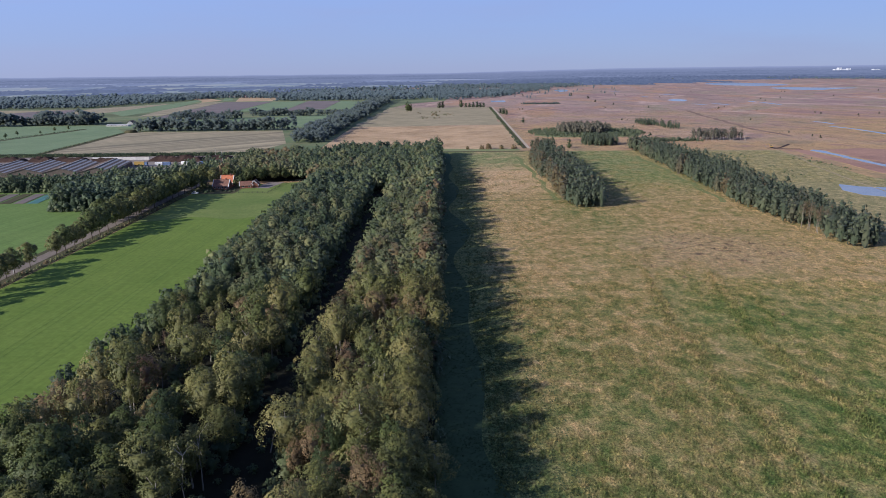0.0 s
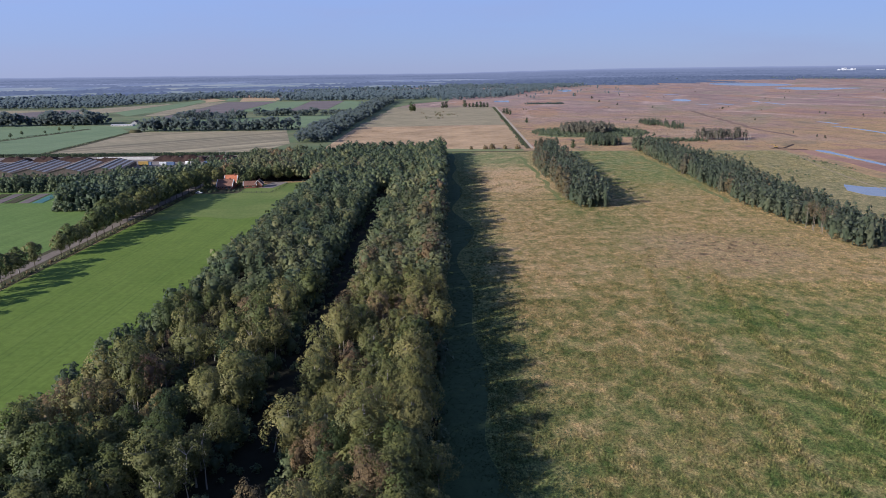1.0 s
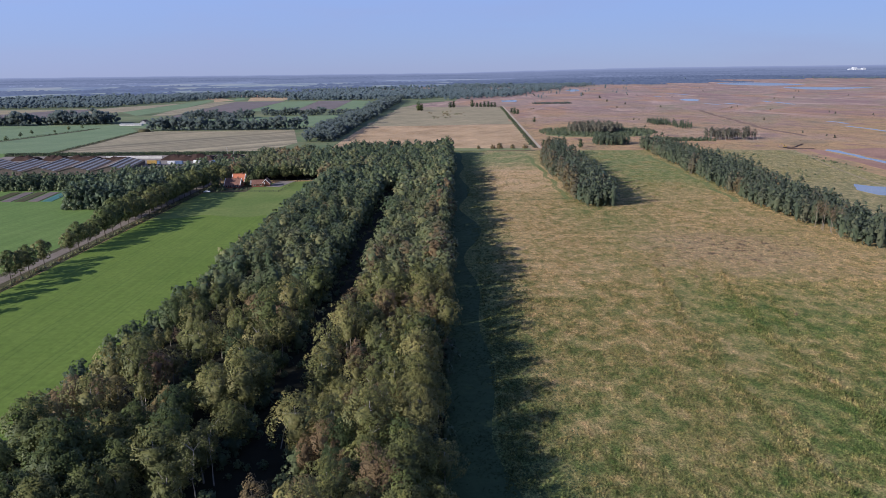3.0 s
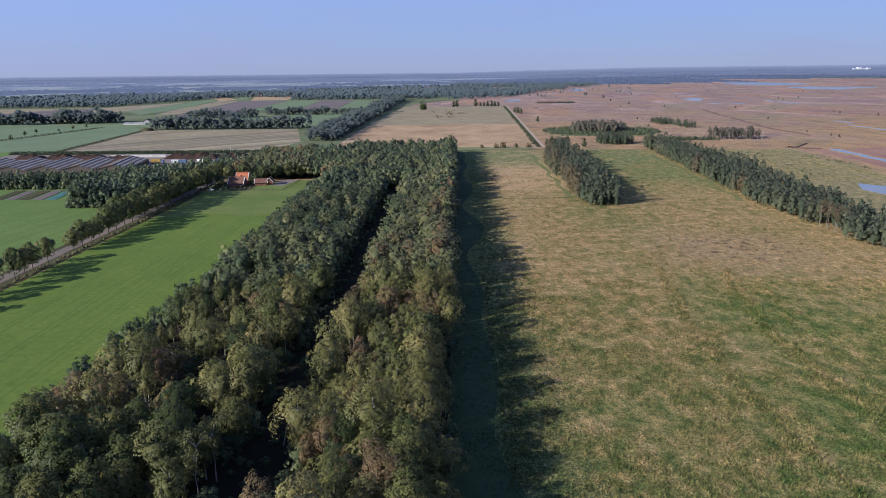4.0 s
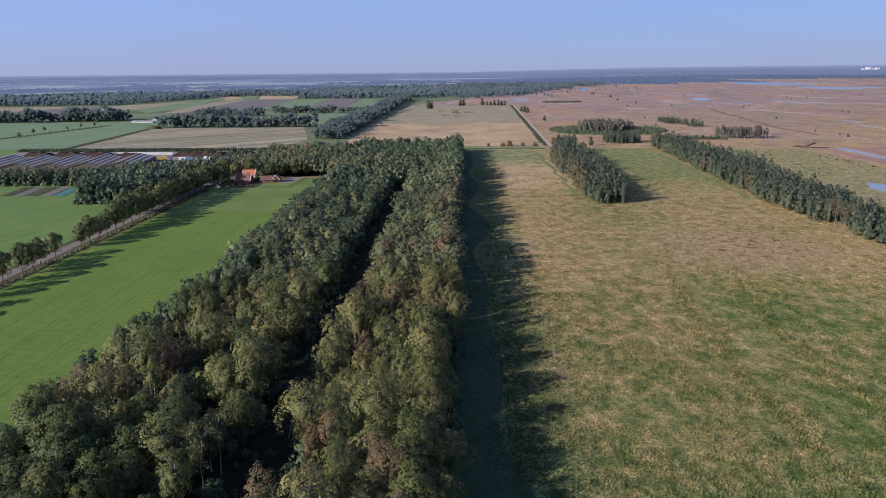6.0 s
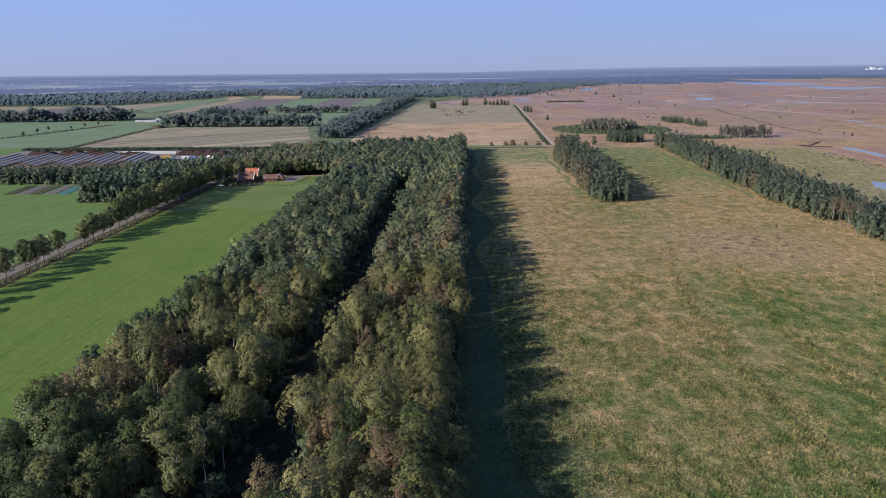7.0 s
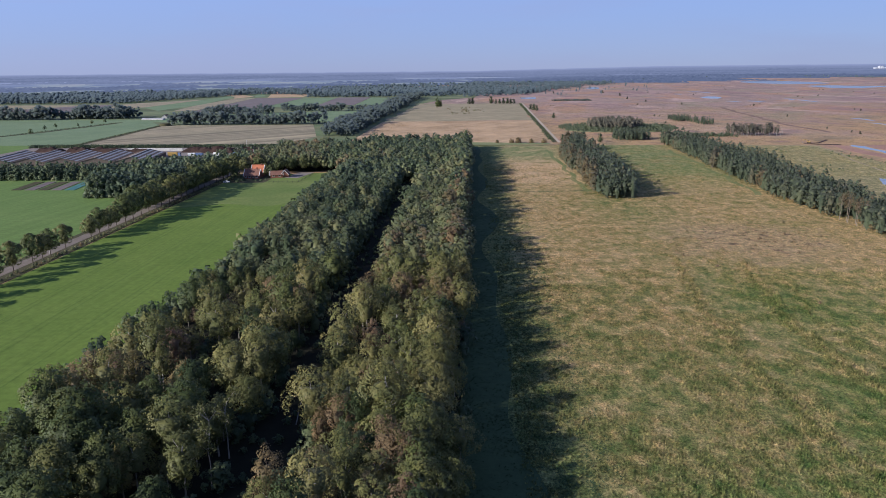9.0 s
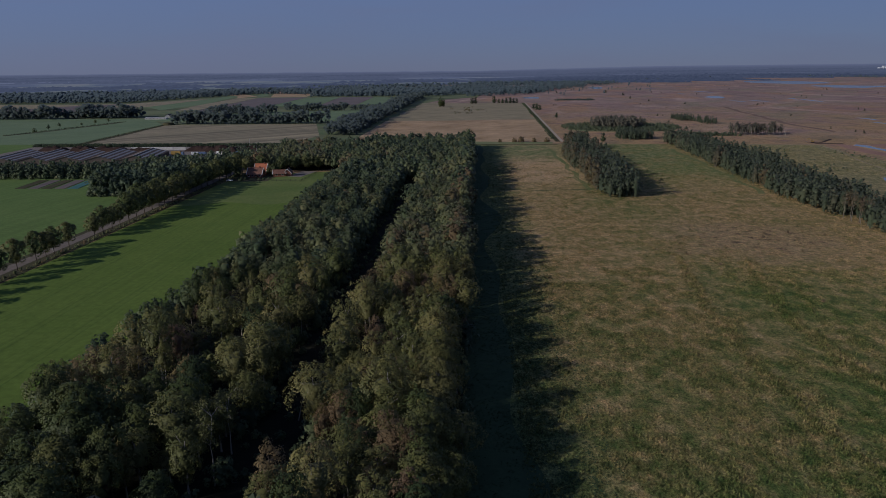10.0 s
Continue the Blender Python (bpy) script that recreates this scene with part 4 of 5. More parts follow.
joined_wood("far_wood", dressed([(x, y) for x, y in scatter(-1500, -720, 1600, 2400, 17.5) if y > 1640 + max(0, x + 830) * 4.2 and y < 2150 + max(0, x + 1000)], 0.9, 1.25, 3, dark), FARTHEST, L_HAZED, "broad dark wood in the distance", 1.55, category="wood")
lines = []
for k in range(26):
    y = 2120 + 950 * (k / 26) ** 1.1
    x = rng.uniform(-0.62, 0.1) * y
    w = rng.uniform(0.12, 0.35) * y
    x = min(x, 0.1 * y - w / 2)
    lines += [(px, py) for px, py in scatter(x - w / 2, x + w / 2, y, y + 45, 19.5) if math.hypot(px, py) < haze_starts(math.degrees(math.atan2(px, py)))]
MOOR_EDGE_Y, MOOR_EDGE_X = (1900, 2072, 2512, 3304, 3400), (40, 178, 336, 679, 720)
corner = [(x, y) for x, y in scatter(-60, 700, 1900, 3300, 23, 0.45) if x < np.interp(y, MOOR_EDGE_Y, MOOR_EDGE_X) + 60 * noise.noise(Vector((x * 0.01, y * 0.006, 2))) and math.hypot(x, y) < 3280 and noise.noise(Vector((x * 0.008, y * 0.004, 12))) > -0.22]
sparse = []
for k in range(60):
    y = rng.uniform(1950, 3300)
    sparse.append((np.interp(y, MOOR_EDGE_Y, MOOR_EDGE_X) + 320 * rng.uniform() ** 2.2, y))
for a in np.arange(6, 37, 0.07):
    n = noise.noise(Vector((a * 1.3, 0, 7)))
    for k in range(3):
        out = haze_starts(a) - 50 + 90 * rng.uniform() - (160 * rng.uniform() ** 3 if n > 0 else 0)
        if rng.uniform() < 0.55 + 0.6 * n:
            sparse.append((out * math.sin(radians(a)), out * math.cos(radians(a))))
joined_wood("far_trees", dressed(sparse, 0.3, 0.95, 3, dark), FARTHEST, L_HAZED, "scattered trees where the far woods thin out", 1.2, category="trees")
joined_wood("far_woods", dressed(lines, 0.8, 1.3, 3, dark), FARTHEST, L_HAZED, "scattered woods across the far plain", 1.55, category="wood")
joined_wood("far_woods", dressed(corner, 0.75, 1.15, 3, dark), FARTHEST, L_HAZED, "far woods along the edge of the moor", 1.6, category="wood")


# ---- trees and bushes that stand alone ----
L_DULL = leaf_material("dull_bush_leaves", (0.0, (0.09, 0.085, 0.06)), (1.0, (0.12, 0.10, 0.07)))
ROAD_TREES = [tree("roadside_oak", "broad", 300 + k, 11.5, 60, 30, 0.31, L_ROADSIDE, M_BARK, "dark green oak beside the country road", core=0.45) for k in range(3)]
ROW = [152, 163, 174, 188, 200, 213, 222, 232, 243, 250, 256, 266, 285, 293, 300, 308, 316, 324, 333, 342, 350, 357, 366, 374, 383, 392, 401, 411, 420, 430, 441, 452, 463]
for k, y in enumerate(ROW):
    size = rng.uniform(0.92, 1.1) if y < 312 else rng.uniform(1.12, 1.36)
    m = planted(-167.6 + rng.uniform(-0.5, 0.5), y, size, rng.uniform(0, 360), rng.uniform(0.92, 1.08))
    if k < 3:
        ob = ROAD_TREES[k]
        ob.matrix_basis = m
    else:
        ob = again(ROAD_TREES[rng.integers(3)], m)
    tagged(ob, group="trees along the road")
    if y > 345:
        tagged(again(ROAD_TREES[rng.integers(3)], planted(-179.5 + rng.uniform(-1, 1), y + 4, rng.uniform(0.95, 1.2), rng.uniform(0, 360))), group="trees along the road")


for x, y, size in ((-158, 453, 0.55), (-162, 459, 0.8), (-167, 452, 1.0), (-142, 466, 0.5), (-139, 471, 0.75), (-159, 474, 1.1), (-137, 482, 1.05), (-129, 486, 1.0), (-121, 489, 1.05), (-152, 484, 1.15), (-170, 486, 1.2), (-113, 492, 0.95)):
    tagged(again(ROAD_TREES[rng.integers(3)], planted(x, y, size, rng.uniform(0, 360))), label="dark green oak sheltering the farmhouse", group="trees round the farm")


def stand(model, spots, group):
    """Sets a model and its copies out at x, y, scale."""
    for k, (x, y, s) in enumerate(spots):
        m = planted(x, y, s, rng.uniform(0, 360))
        if k == 0:
            model.matrix_basis = m
            ob = model
        else:
            ob = again(model, m)
        tagged(ob, group=group)


def bush(name, seed, height, leaf_mat, label, sprays=12, per=10, size=0.4):
    top = tagged(new(name), label=label, category="bush")
    part("twigs", trunk_bmesh(np.random.default_rng(seed), height * 0.8, height * 0.02, 4, height * 0.3), M_BARK, top)
    part("foliage", crown_mesh("foliage", "bush", np.random.default_rng(seed), height, sprays, per, size), leaf_mat, top)
    return top


stand(bush("round_bush", 401, 5.0, L_RUSSET, "reddish-brown round bush at the field's edge", 20, 12, 0.6), [(26, 686, 0.7), (40, 686, 0.9), (47, 687, 1.15), (60, 687, 0.85), (72, 686, 0.9)], "bushes at the field's edge")
stand(tree("lone_pine", "mass", 402, 14, 26, 12, 0.8, L_PINE, M_BARK, "lone dark bushy pine on the open moor", even=0.4),
      [(123, 1042, 0.6), (112, 1254, 0.9), (116, 1235, 0.75), (110, 1290, 0.7), (-3, 1492, 1.0), (4, 1496, 1.1), (44, 1512, 1.25), (54, 1506, 0.75), (62, 1505, 0.8), (70, 1504, 0.95), (78, 1502, 1.0), (85, 1502, 0.85), (92, 1501, 0.8), (93, 705, 0.55), (128, 690, 0.7)], "lone trees on the moor")
stand(tree("lone_poplar", "mass", 403, 19, 30, 12, 1.1, L_OAK, M_BARK, "tall dark tree standing alone in the field"), [(-65, 1372, 1.0), (-60, 1374, 0.85)], "tall trees in the field")
stand(tree("young_tree", "round", 404, 8, 16, 9, 0.55, L_OAK, M_BARK, "small dark tree on a ditch bank"), [(-524, 805, 0.9), (-539, 857, 0.9), (-549, 898, 0.85), (-533, 923, 0.6), (-534, 960, 0.8), (-528, 985, 0.8)], "young trees on the bank")
stand(bush("heather_tussock", 405, 1.1, L_RUSSET, "dark brown heather tussock in the grass", 9, 9, 0.2), [(90, 243, 0.9), (128, 262, 1.0), (101, 268, 0.6), (133, 275, 0.7), (112, 249, 0.5), (150, 290, 0.9), (76, 236, 0.6), (140, 240, 0.6), (82, 258, 1.2), (122, 285, 1.3), (107, 202, 0.9), (146, 318, 1.2), (116, 274, 0.7), (84, 274, 0.8), (72, 265, 0.7), (137, 296, 0.8), (96, 300, 0.7), (158, 250, 0.7)], "heather tussocks")
dots = []
while len(dots) < 75:
    y = 760 * (3600 / 760) ** (rng.uniform() ** 0.7)
    x = rng.uniform(0.1, 0.72) * y
    if x > 130 and noise.noise(Vector((x * 0.006, y * 0.003, 3))) > 0.12:
        dots.append((x, y, rng.uniform(0.35, 1.1) * (1 + y / 4000)))
dots += [(376, 1705, 2.0), (384, 1556, 1.6), (398, 2140, 3.0), (402, 1914, 2.4), (467, 1048, 1.2)]
stand(bush("moor_bush", 406, 2.6, L_DULL, "small dark bush scattered on the moor", 6, 6, 0.7), dots, "bushes on the moor")

# clumps on the moor
joined_wood("birch_clump", dressed(scatter(278, 330, 746, 774, 4.5, 0.6, lambda x, y: ((x - 304) / 28) ** 2 + ((y - 760) / 14) ** 2 < 1.05), 0.6, 1.12, 2, lambda x, y: 0.5), [low_tree("slim", 51 + k, 13 - k, 24, 12, 0.36, even=0.7) for k in range(2)], L_GREY, "clump of thin grey-brown birches", category="copse")
bm = bmesh.new()
for x, y in scatter(277, 331, 745, 752, 5, 0.45):
    tube(bm, (x, y, 0), (x + rng.uniform(-0.6, 0.6), y, rng.uniform(6, 10)), 0.15, 0.06, 5)
part("birch_trunks", bm, M_BIRCH, None, "pale birch trunks at the clump's edge", kind="stuff", category="trunks")
joined_wood("pine_clump", dressed(scatter(147, 185, 704, 738, 5, 0.5, lambda x, y: ((x - 166) / 18) ** 2 + ((y - 721) / 16) ** 2 < 1), 0.85, 1.25, 3, dark), MIDPINE, L_PINES, "dense dark pine clump", category="copse")
joined_wood("birch_clump", dressed(scatter(144, 207, 828, 886, 5, 0.5, lambda x, y: ((x - 175) / 32) ** 2 + ((y - 857) / 28) ** 2 < 1 + 0.5 * noise.noise(Vector((x * 0.09, y * 0.09, 3)))), 0.55, 1.08, 4, lambda x, y: 0.5), MIDFAR, L_GREY, "clump of grey-green birches", category="copse")
joined_wood("pine_clump", dressed(scatter(282, 300, 960, 1010, 6) + scatter(298, 312, 900, 960, 7), 0.65, 0.85, 3, dark), MIDPINE, L_PINES, "open row of dark pines on the moor", category="copse")
joined_wood("willow_scrub", dressed(scatter(104, 250, 780, 940, 5.6, 0.45, lambda x, y: ((x - 180) / 72) ** 2 + ((y - 860) / 62) ** 2 < 1 and rng.uniform() < 0.9), 0.4, 0.8, 3, lambda x, y: 0.42), SHRUB, L_WILLOW, "low grey-green willow scrub", category="scrub")
joined_wood("willow_scrub", dressed(scatter(235, 280, 742, 760, 4), 0.45, 0.8, 3, lambda x, y: 0.42), SHRUB, L_WILLOW, "low grey-green willow scrub", category="scrub")
scrub = [(x, y) for x, y in zip(rng.uniform(222, 318, 500), rng.uniform(430, 640, 500)) if noise.noise(Vector((x * 0.04, y * 0.015, 8))) > 0.2]
sheet("scrub_floor", [(108, 830), (130, 802), (175, 792), (225, 808), (250, 850), (235, 925), (180, 935), (125, 900)], 0.06, M_PALE, "rough pale green growth under the willows", wobble=9, step=6)
joined_wood("willow_scrub", dressed(scrub, 0.1, 0.3, 3, lambda x, y: 0.35), SHRUB, L_WOOD, "low dark scrub scattered in the grass", category="scrub")
joined_wood("hedge", dressed(scatter(-430, -186, 656, 660, 1.7, 0.2), 0.56, 0.64, 3, lambda x, y: 0.02), SHRUB, L_WOOD, "long dark green hedge behind the nursery", category="hedge")
joined_wood("hedge", dressed(scatter(-345, -183, 452, 456, 4, 0.4) + scatter(-226, -180, 384, 389, 4, 0.4), 0.5, 0.9, 3, dark), SHRUB, L_WOOD, "dark shrubs along the foot of the farm wood", category="hedge")
joined_wood("garden_shrubs", dressed(scatter(-164, -154, 444, 466, 4, 0.4) + scatter(-154, -136, 449, 452, 3.5, 0.4) + scatter(-142, -136, 468, 474, 3.5, 0.4), 0.2, 0.5, 3, dark), SHRUB, L_WOOD, "dark garden shrubs round the farmhouse", category="shrubs")
joined_wood("field_brush", dressed([(x, y) for x, y in scatter(-40, 22, 1150, 1345, 9, 0.5) if noise.noise(Vector((x * 0.05, y * 0.012, 6))) > 0.12], 0.2, 0.5, 3, lambda x, y: 0.9), SHRUB, L_WOOD, "brown brushwood in the fallow field", category="scrub")
bank = [(-545 + 33 * k / 60 + rng.uniform(-1.5, 1.5), 780 + 220 * k / 60) for k in np.arange(0, 60.5, 0.5)] + [(-398 - 26 * k / 70 + rng.uniform(-1.5, 1.5), 672 + 266 * k / 70) for k in np.arange(0, 70.5, 0.5)]
joined_wood("ditch_scrub", dressed(bank, 0.16, 0.3, 3, dark), SHRUB, L_WOOD, "dark rough growth along the pasture ditches", category="scrub")
joined_wood("ditch_scrub", dressed([(79 + (y - 690) * 0.029 + rng.uniform(0, 5), y) for y in np.arange(700, 1500, 5)], 0.2, 0.5, 3, dark), SHRUB, L_WOOD, "low dark scrub in the ditch beside the track", category="scrub")
sheet("field_edge", [(-120, 662), (76, 672), (78, 684), (-122, 712)], 0.1, M_PALE, "green strip between wood and dry field", wobble=2, step=8)
joined_wood("hedge", dressed(scatter(-165.5, -164.5, 160, 460, 1.6, 0.4), 0.12, 0.3, 3, lambda x, y: 0.75), SHRUB, L_WOOD, "low ragged bank of weeds beside the road", category="hedge")

# bare and pale birches in the gap of the wood
M_TWIG = plain("brown_birch_bark", (0.2, 0.165, 0.13), 0.85, 0.3, 5)


def bare_birch(seed, height, leaves, label, bark=M_BIRCH, leaf_mat=L_BIRCH):
    r = np.random.default_rng(seed)
    top = tagged(new("birch_tree"), label=label, category="tree", group="trees of the long wood")
    bm = bmesh.new()
    p, w = Vector((0, 0, -0.2)), 0.2
    tips = []
    for k in range(5):
        q = Vector((0.15 * k * r.uniform(-1, 1), 0.15 * k * r.uniform(-1, 1), height * (k + 1) / 5))
        tube(bm, p, q, w, w * 0.7)
        p, w = q, w * 0.7
        for j in range(4 if k > 1 else 0):
            a = r.uniform(0, 6.28)
            d = Vector((math.cos(a), math.sin(a), 1.3)) * height * 0.1 * r.uniform(0.6, 1.3)
            tube(bm, p, p + d, 0.05, 0.025, 5)
            e = p + d + Vector((d.x * 0.5, d.y * 0.5, -0.5))
            tube(bm, p + d, e, 0.035, 0.015, 4)
            tips += [p + d, e]
    part("trunk", bm, bark, top)
    tips = np.array([tuple(t) for t in tips])
    at = tips[r.integers(len(tips), size=leaves)] + r.normal(size=(leaves, 3)) * np.array((0.45, 0.45, 0.6))
    u, w = r.normal(size=(leaves, 3)) * 0.12, r.normal(size=(leaves, 3)) * 0.08
    quads = np.stack([at - u, at - w, at + u, at + w], 1).reshape(-1, 3)
    part("crown", fast_mesh("crown", quads, np.arange(leaves * 4).reshape(-1, 4)), leaf_mat, top)
    return top


bare_birch(71, 13.5, 1500, "pale birch with white limbs and thin foliage").matrix_basis = planted(-45.5, 101, 0.98, 30)
bare_birch(72, 13.0, 1300, "pale birch with white limbs and thin foliage").matrix_basis = planted(-46, 111, 0.9, 200)
for k, (x, y) in enumerate(((176.5, 312), (177.5, 315), (175.6, 318), (176.6, 321), (175.4, 325), (178, 309))):
    tagged(bare_birch(80 + k, 10 + k % 3, 420, "thin brownish birch before the dark pines", M_TWIG, L_RUSSET), group="birches at the pine belt").matrix_basis = planted(x, y, 1, k * 70)
bare_birch(73, 12.5, 600, "nearly bare leaning birch over the woodland path").matrix_basis = planted(-36.5, 124, 0.8, 100, 1, 14)

# ---- buildings ----
M_BRICK = plain("red_brick", (0.22, 0.09, 0.06), 0.85, 0.3, 6)
M_TILE_O = plain("orange_roof_tile", (0.42, 0.14, 0.065), 0.7, 0.2, 2)
M_TILE_R = plain("old_red_roof_tile", (0.19, 0.095, 0.066), 0.8, 0.3, 2)
M_WHITE = plain("white_paint", (0.75, 0.74, 0.71), 0.6, 0.1, 2)
M_GREYROOF = plain("grey_fibre_cement", (0.155, 0.123, 0.105), 0.95, 0.25, 1, 0, 0.05)
M_CLEAR = plain("pale_skylight_sheet", (0.37, 0.36, 0.35), 0.85, 0.15, 1, 0, 0.1)
M_DARKWOOD = plain("tarred_boards", (0.045, 0.042, 0.04), 0.8, 0.3, 2)
M_CONCRETE = plain("pale_concrete", (0.5, 0.48, 0.45), 0.85, 0.15, 0.5)
M_GLASS = plain("window_glass", (0.03, 0.035, 0.04), 0.1, 0.1, 1, 0, 0.6)
M_YELLOW_P = plain("yellow_paint", (0.34, 0.22, 0.06), 0.5, 0.1, 1)
M_BLUE_P = plain("blue_paint", (0.12, 0.17, 0.28), 0.5, 0.15, 1)
M_STEEL = plain("dull_steel", (0.2, 0.2, 0.2), 0.5, 0.2, 2, 0.6)
M_RUBBER = plain("black_rubber", (0.02, 0.02, 0.02), 0.8, 0.2, 3)
M_TEAL = plain("teal_crop_cover", (0.06, 0.16, 0.14), 0.6, 0.2, 0.5)


def slab(bm, a, b, c, d, thick):
    """A plate with corners a to d on top."""
    top = [bm.verts.new(Vector(p)) for p in (a, b, c, d)]
    low = [bm.verts.new(Vector(p) - Vector((0, 0, thick))) for p in (a, b, c, d)]
    bm.faces.new(top), bm.faces.new(low[::-1])
    for k in range(4):
        bm.faces.new((top[k], low[k], low[(k + 1) % 4], top[(k + 1) % 4]))


def house(name, m, length, depth, eave, ridge, roof_mat, wall_mat, label, chimney=True, windows=3, trim=True, group=""):
    """A gabled house, ridge along its own x, foot at the origin."""
    top = tagged(new(name), label=label, category="house" if chimney else "barn", group=group)
    top.matrix_basis = m
    hl, hd = length / 2, depth / 2
    bm = bmesh.new()
    ring = [(-hd, 0), (hd, 0), (hd, eave), (0, ridge - 0.15), (-hd, eave)]
    ends = [[bm.verts.new((x, y, z)) for y, z in ring] for x in (-hl, hl)]
    bm.faces.new(ends[0]), bm.faces.new(ends[1][::-1])
    for k in range(5):
        bm.faces.new((ends[0][k], ends[0][(k + 1) % 5], ends[1][(k + 1) % 5], ends[1][k]))
    part("wall", bm, wall_mat, top)
    over, drop = 0.45, (ridge - eave) / hd * 0.45
    for side in (-1, 1):
        bm = bmesh.new()
        n = max(6, int(length / 1.5))
        for k in range(n):
            x0, x1 = -hl - over + (length + 2 * over) * k / n, -hl - over + (length + 2 * over) * (k + 1) / n - 0.05
            lift = 0.02 * (k % 2)
            slab(bm, (x0, 0, ridge + 0.08 + lift), (x1, 0, ridge + 0.08 + lift), (x1, side * (hd + over), eave - drop + 0.08 + lift), (x0, side * (hd + over), eave - drop + 0.08 + lift), 0.14)
        roof = part("roof", bm, roof_mat, top)
    bm = bmesh.new()
    box(bm, -hl - over, hl + over, -0.18, 0.18, ridge + 0.02, ridge + 0.26, 0.05)
    part("ridge_cap", bm, roof_mat, top)
    if trim:
        for x in (-hl - over, hl + over):
            bm = bmesh.new()
            for side in (-1, 1):
                slab(bm, (x - 0.14, 0, ridge + 0.18), (x + 0.14, 0, ridge + 0.18), (x + 0.14, side * (hd + over), eave - drop + 0.18), (x - 0.14, side * (hd + over), eave - drop + 0.18), 0.3)
            part("bargeboard", bm, M_WHITE, top, "white bargeboard")
    if chimney:
        bm = bmesh.new()
        box(bm, hl * 0.5, hl * 0.5 + 0.8, -0.4, 0.4, ridge - 0.6, ridge + 1.1, 0.04)
        part("chimney", bm, M_BRICK, top, "red brick chimney")
    for k in range(windows):
        x = -hl + length * (k + 0.5) / windows
        bm = bmesh.new()
        box(bm, x - 0.7, x + 0.7, -hd - 0.06, -hd + 0.05, 0.9, 2.1, 0.02)
        w = part("window", bm, M_WHITE, top, "white-framed window")
        bm = bmesh.new()
        box(bm, x - 0.58, x + 0.58, -hd - 0.08, -hd - 0.062, 1.02, 1.98)
        part("pane", bm, M_GLASS, w)
    return top


house("farmhouse", pose(-149.5, 461, 0), 10, 9, 2.3, 6.2, M_TILE_R, M_BRICK, "low brick farmhouse with an old red tiled roof", windows=4)
house("farmhouse", pose(-148.5, 471, 0), 8, 8, 3.4, 7.7, M_TILE_O, M_BRICK, "taller brick house wing with a bright orange tiled roof")
house("shed", pose(-134, 464, 0, 0, 0, 12), 8, 6, 2.2, 4.4, M_TILE_R, M_BRICK, "small brick shed with a brown tiled roof", False, 2)
house("shed", pose(-128.5, 466, 0, 0, 0, 95), 6, 5, 2.4, 5.0, M_TILE_R, M_BRICK, "small gabled brick shed beside the yard", False, 1)
house("shed", pose(-221, 482, 0), 22, 8, 3.2, 4.4, M_GREYROOF, M_CONCRETE, "long low shed with a grey roof among trees", False, 5, False)
sheet("yard", [(-128, 462), (-118, 460), (-113, 486), (-124, 486)], 0.13, M_YARD, "pale paved farmyard", wobble=0.5, step=4)
sheet("garden", [(-163, 440), (-136, 440), (-136, 476), (-163, 478)], 0.1, M_VERGE, "dark garden round the farmhouse", wobble=1, step=4)

# fence along the farm
def fence_run(points, label):
    top = tagged(new("fence"), label=label, category="fence")
    top.location = (*points[0], 0)
    o = Vector((*points[0], 0))
    for a, b in zip(points, points[1:]):
        a, b = Vector((*a, 0)), Vector((*b, 0))
        n = max(1, round((b - a).length / 3))
        for k in range(n + 1):
            p = a.lerp(b, k / n) - o
            bm = bmesh.new()
            box(bm, p.x - 0.08, p.x + 0.08, p.y - 0.08, p.y + 0.08, -0.1, 1.3, 0.02)
            part("post", bm, M_DARKWOOD, top)
        for z in (0.5, 1.0):
            bm = bmesh.new()
            tube(bm, a - o + Vector((0, 0, z)), b - o + Vector((0, 0, z)), 0.05, 0.05, 4)
            part("rail", bm, M_DARKWOOD, top)
    return top


fence_run([(-133, 441), (-114, 440), (-112, 463), (-111, 483), (-106, 491), (-80, 497)], "dark wooden post and rail fence by the yard")

# utility poles
for x, y, h in ((-170, 472, 9), (-196, 612, 9), (-214, 650, 8)):
    top = tagged(new("utility_pole"), label="slim grey wooden pole near the farm", category="pole", group="poles by the farm")
    top.location = (x, y, 0)
    bm = bmesh.new()
    tube(bm, (0, 0, -0.3), (0, 0, h), 0.16, 0.11, 8)
    part("pole", bm, M_CONCRETE, top)
    bm = bmesh.new()
    box(bm, -0.9, 0.9, -0.06, 0.06, h - 0.5, h - 0.35, 0.02)
    part("crossarm", bm, M_DARKWOOD, top)


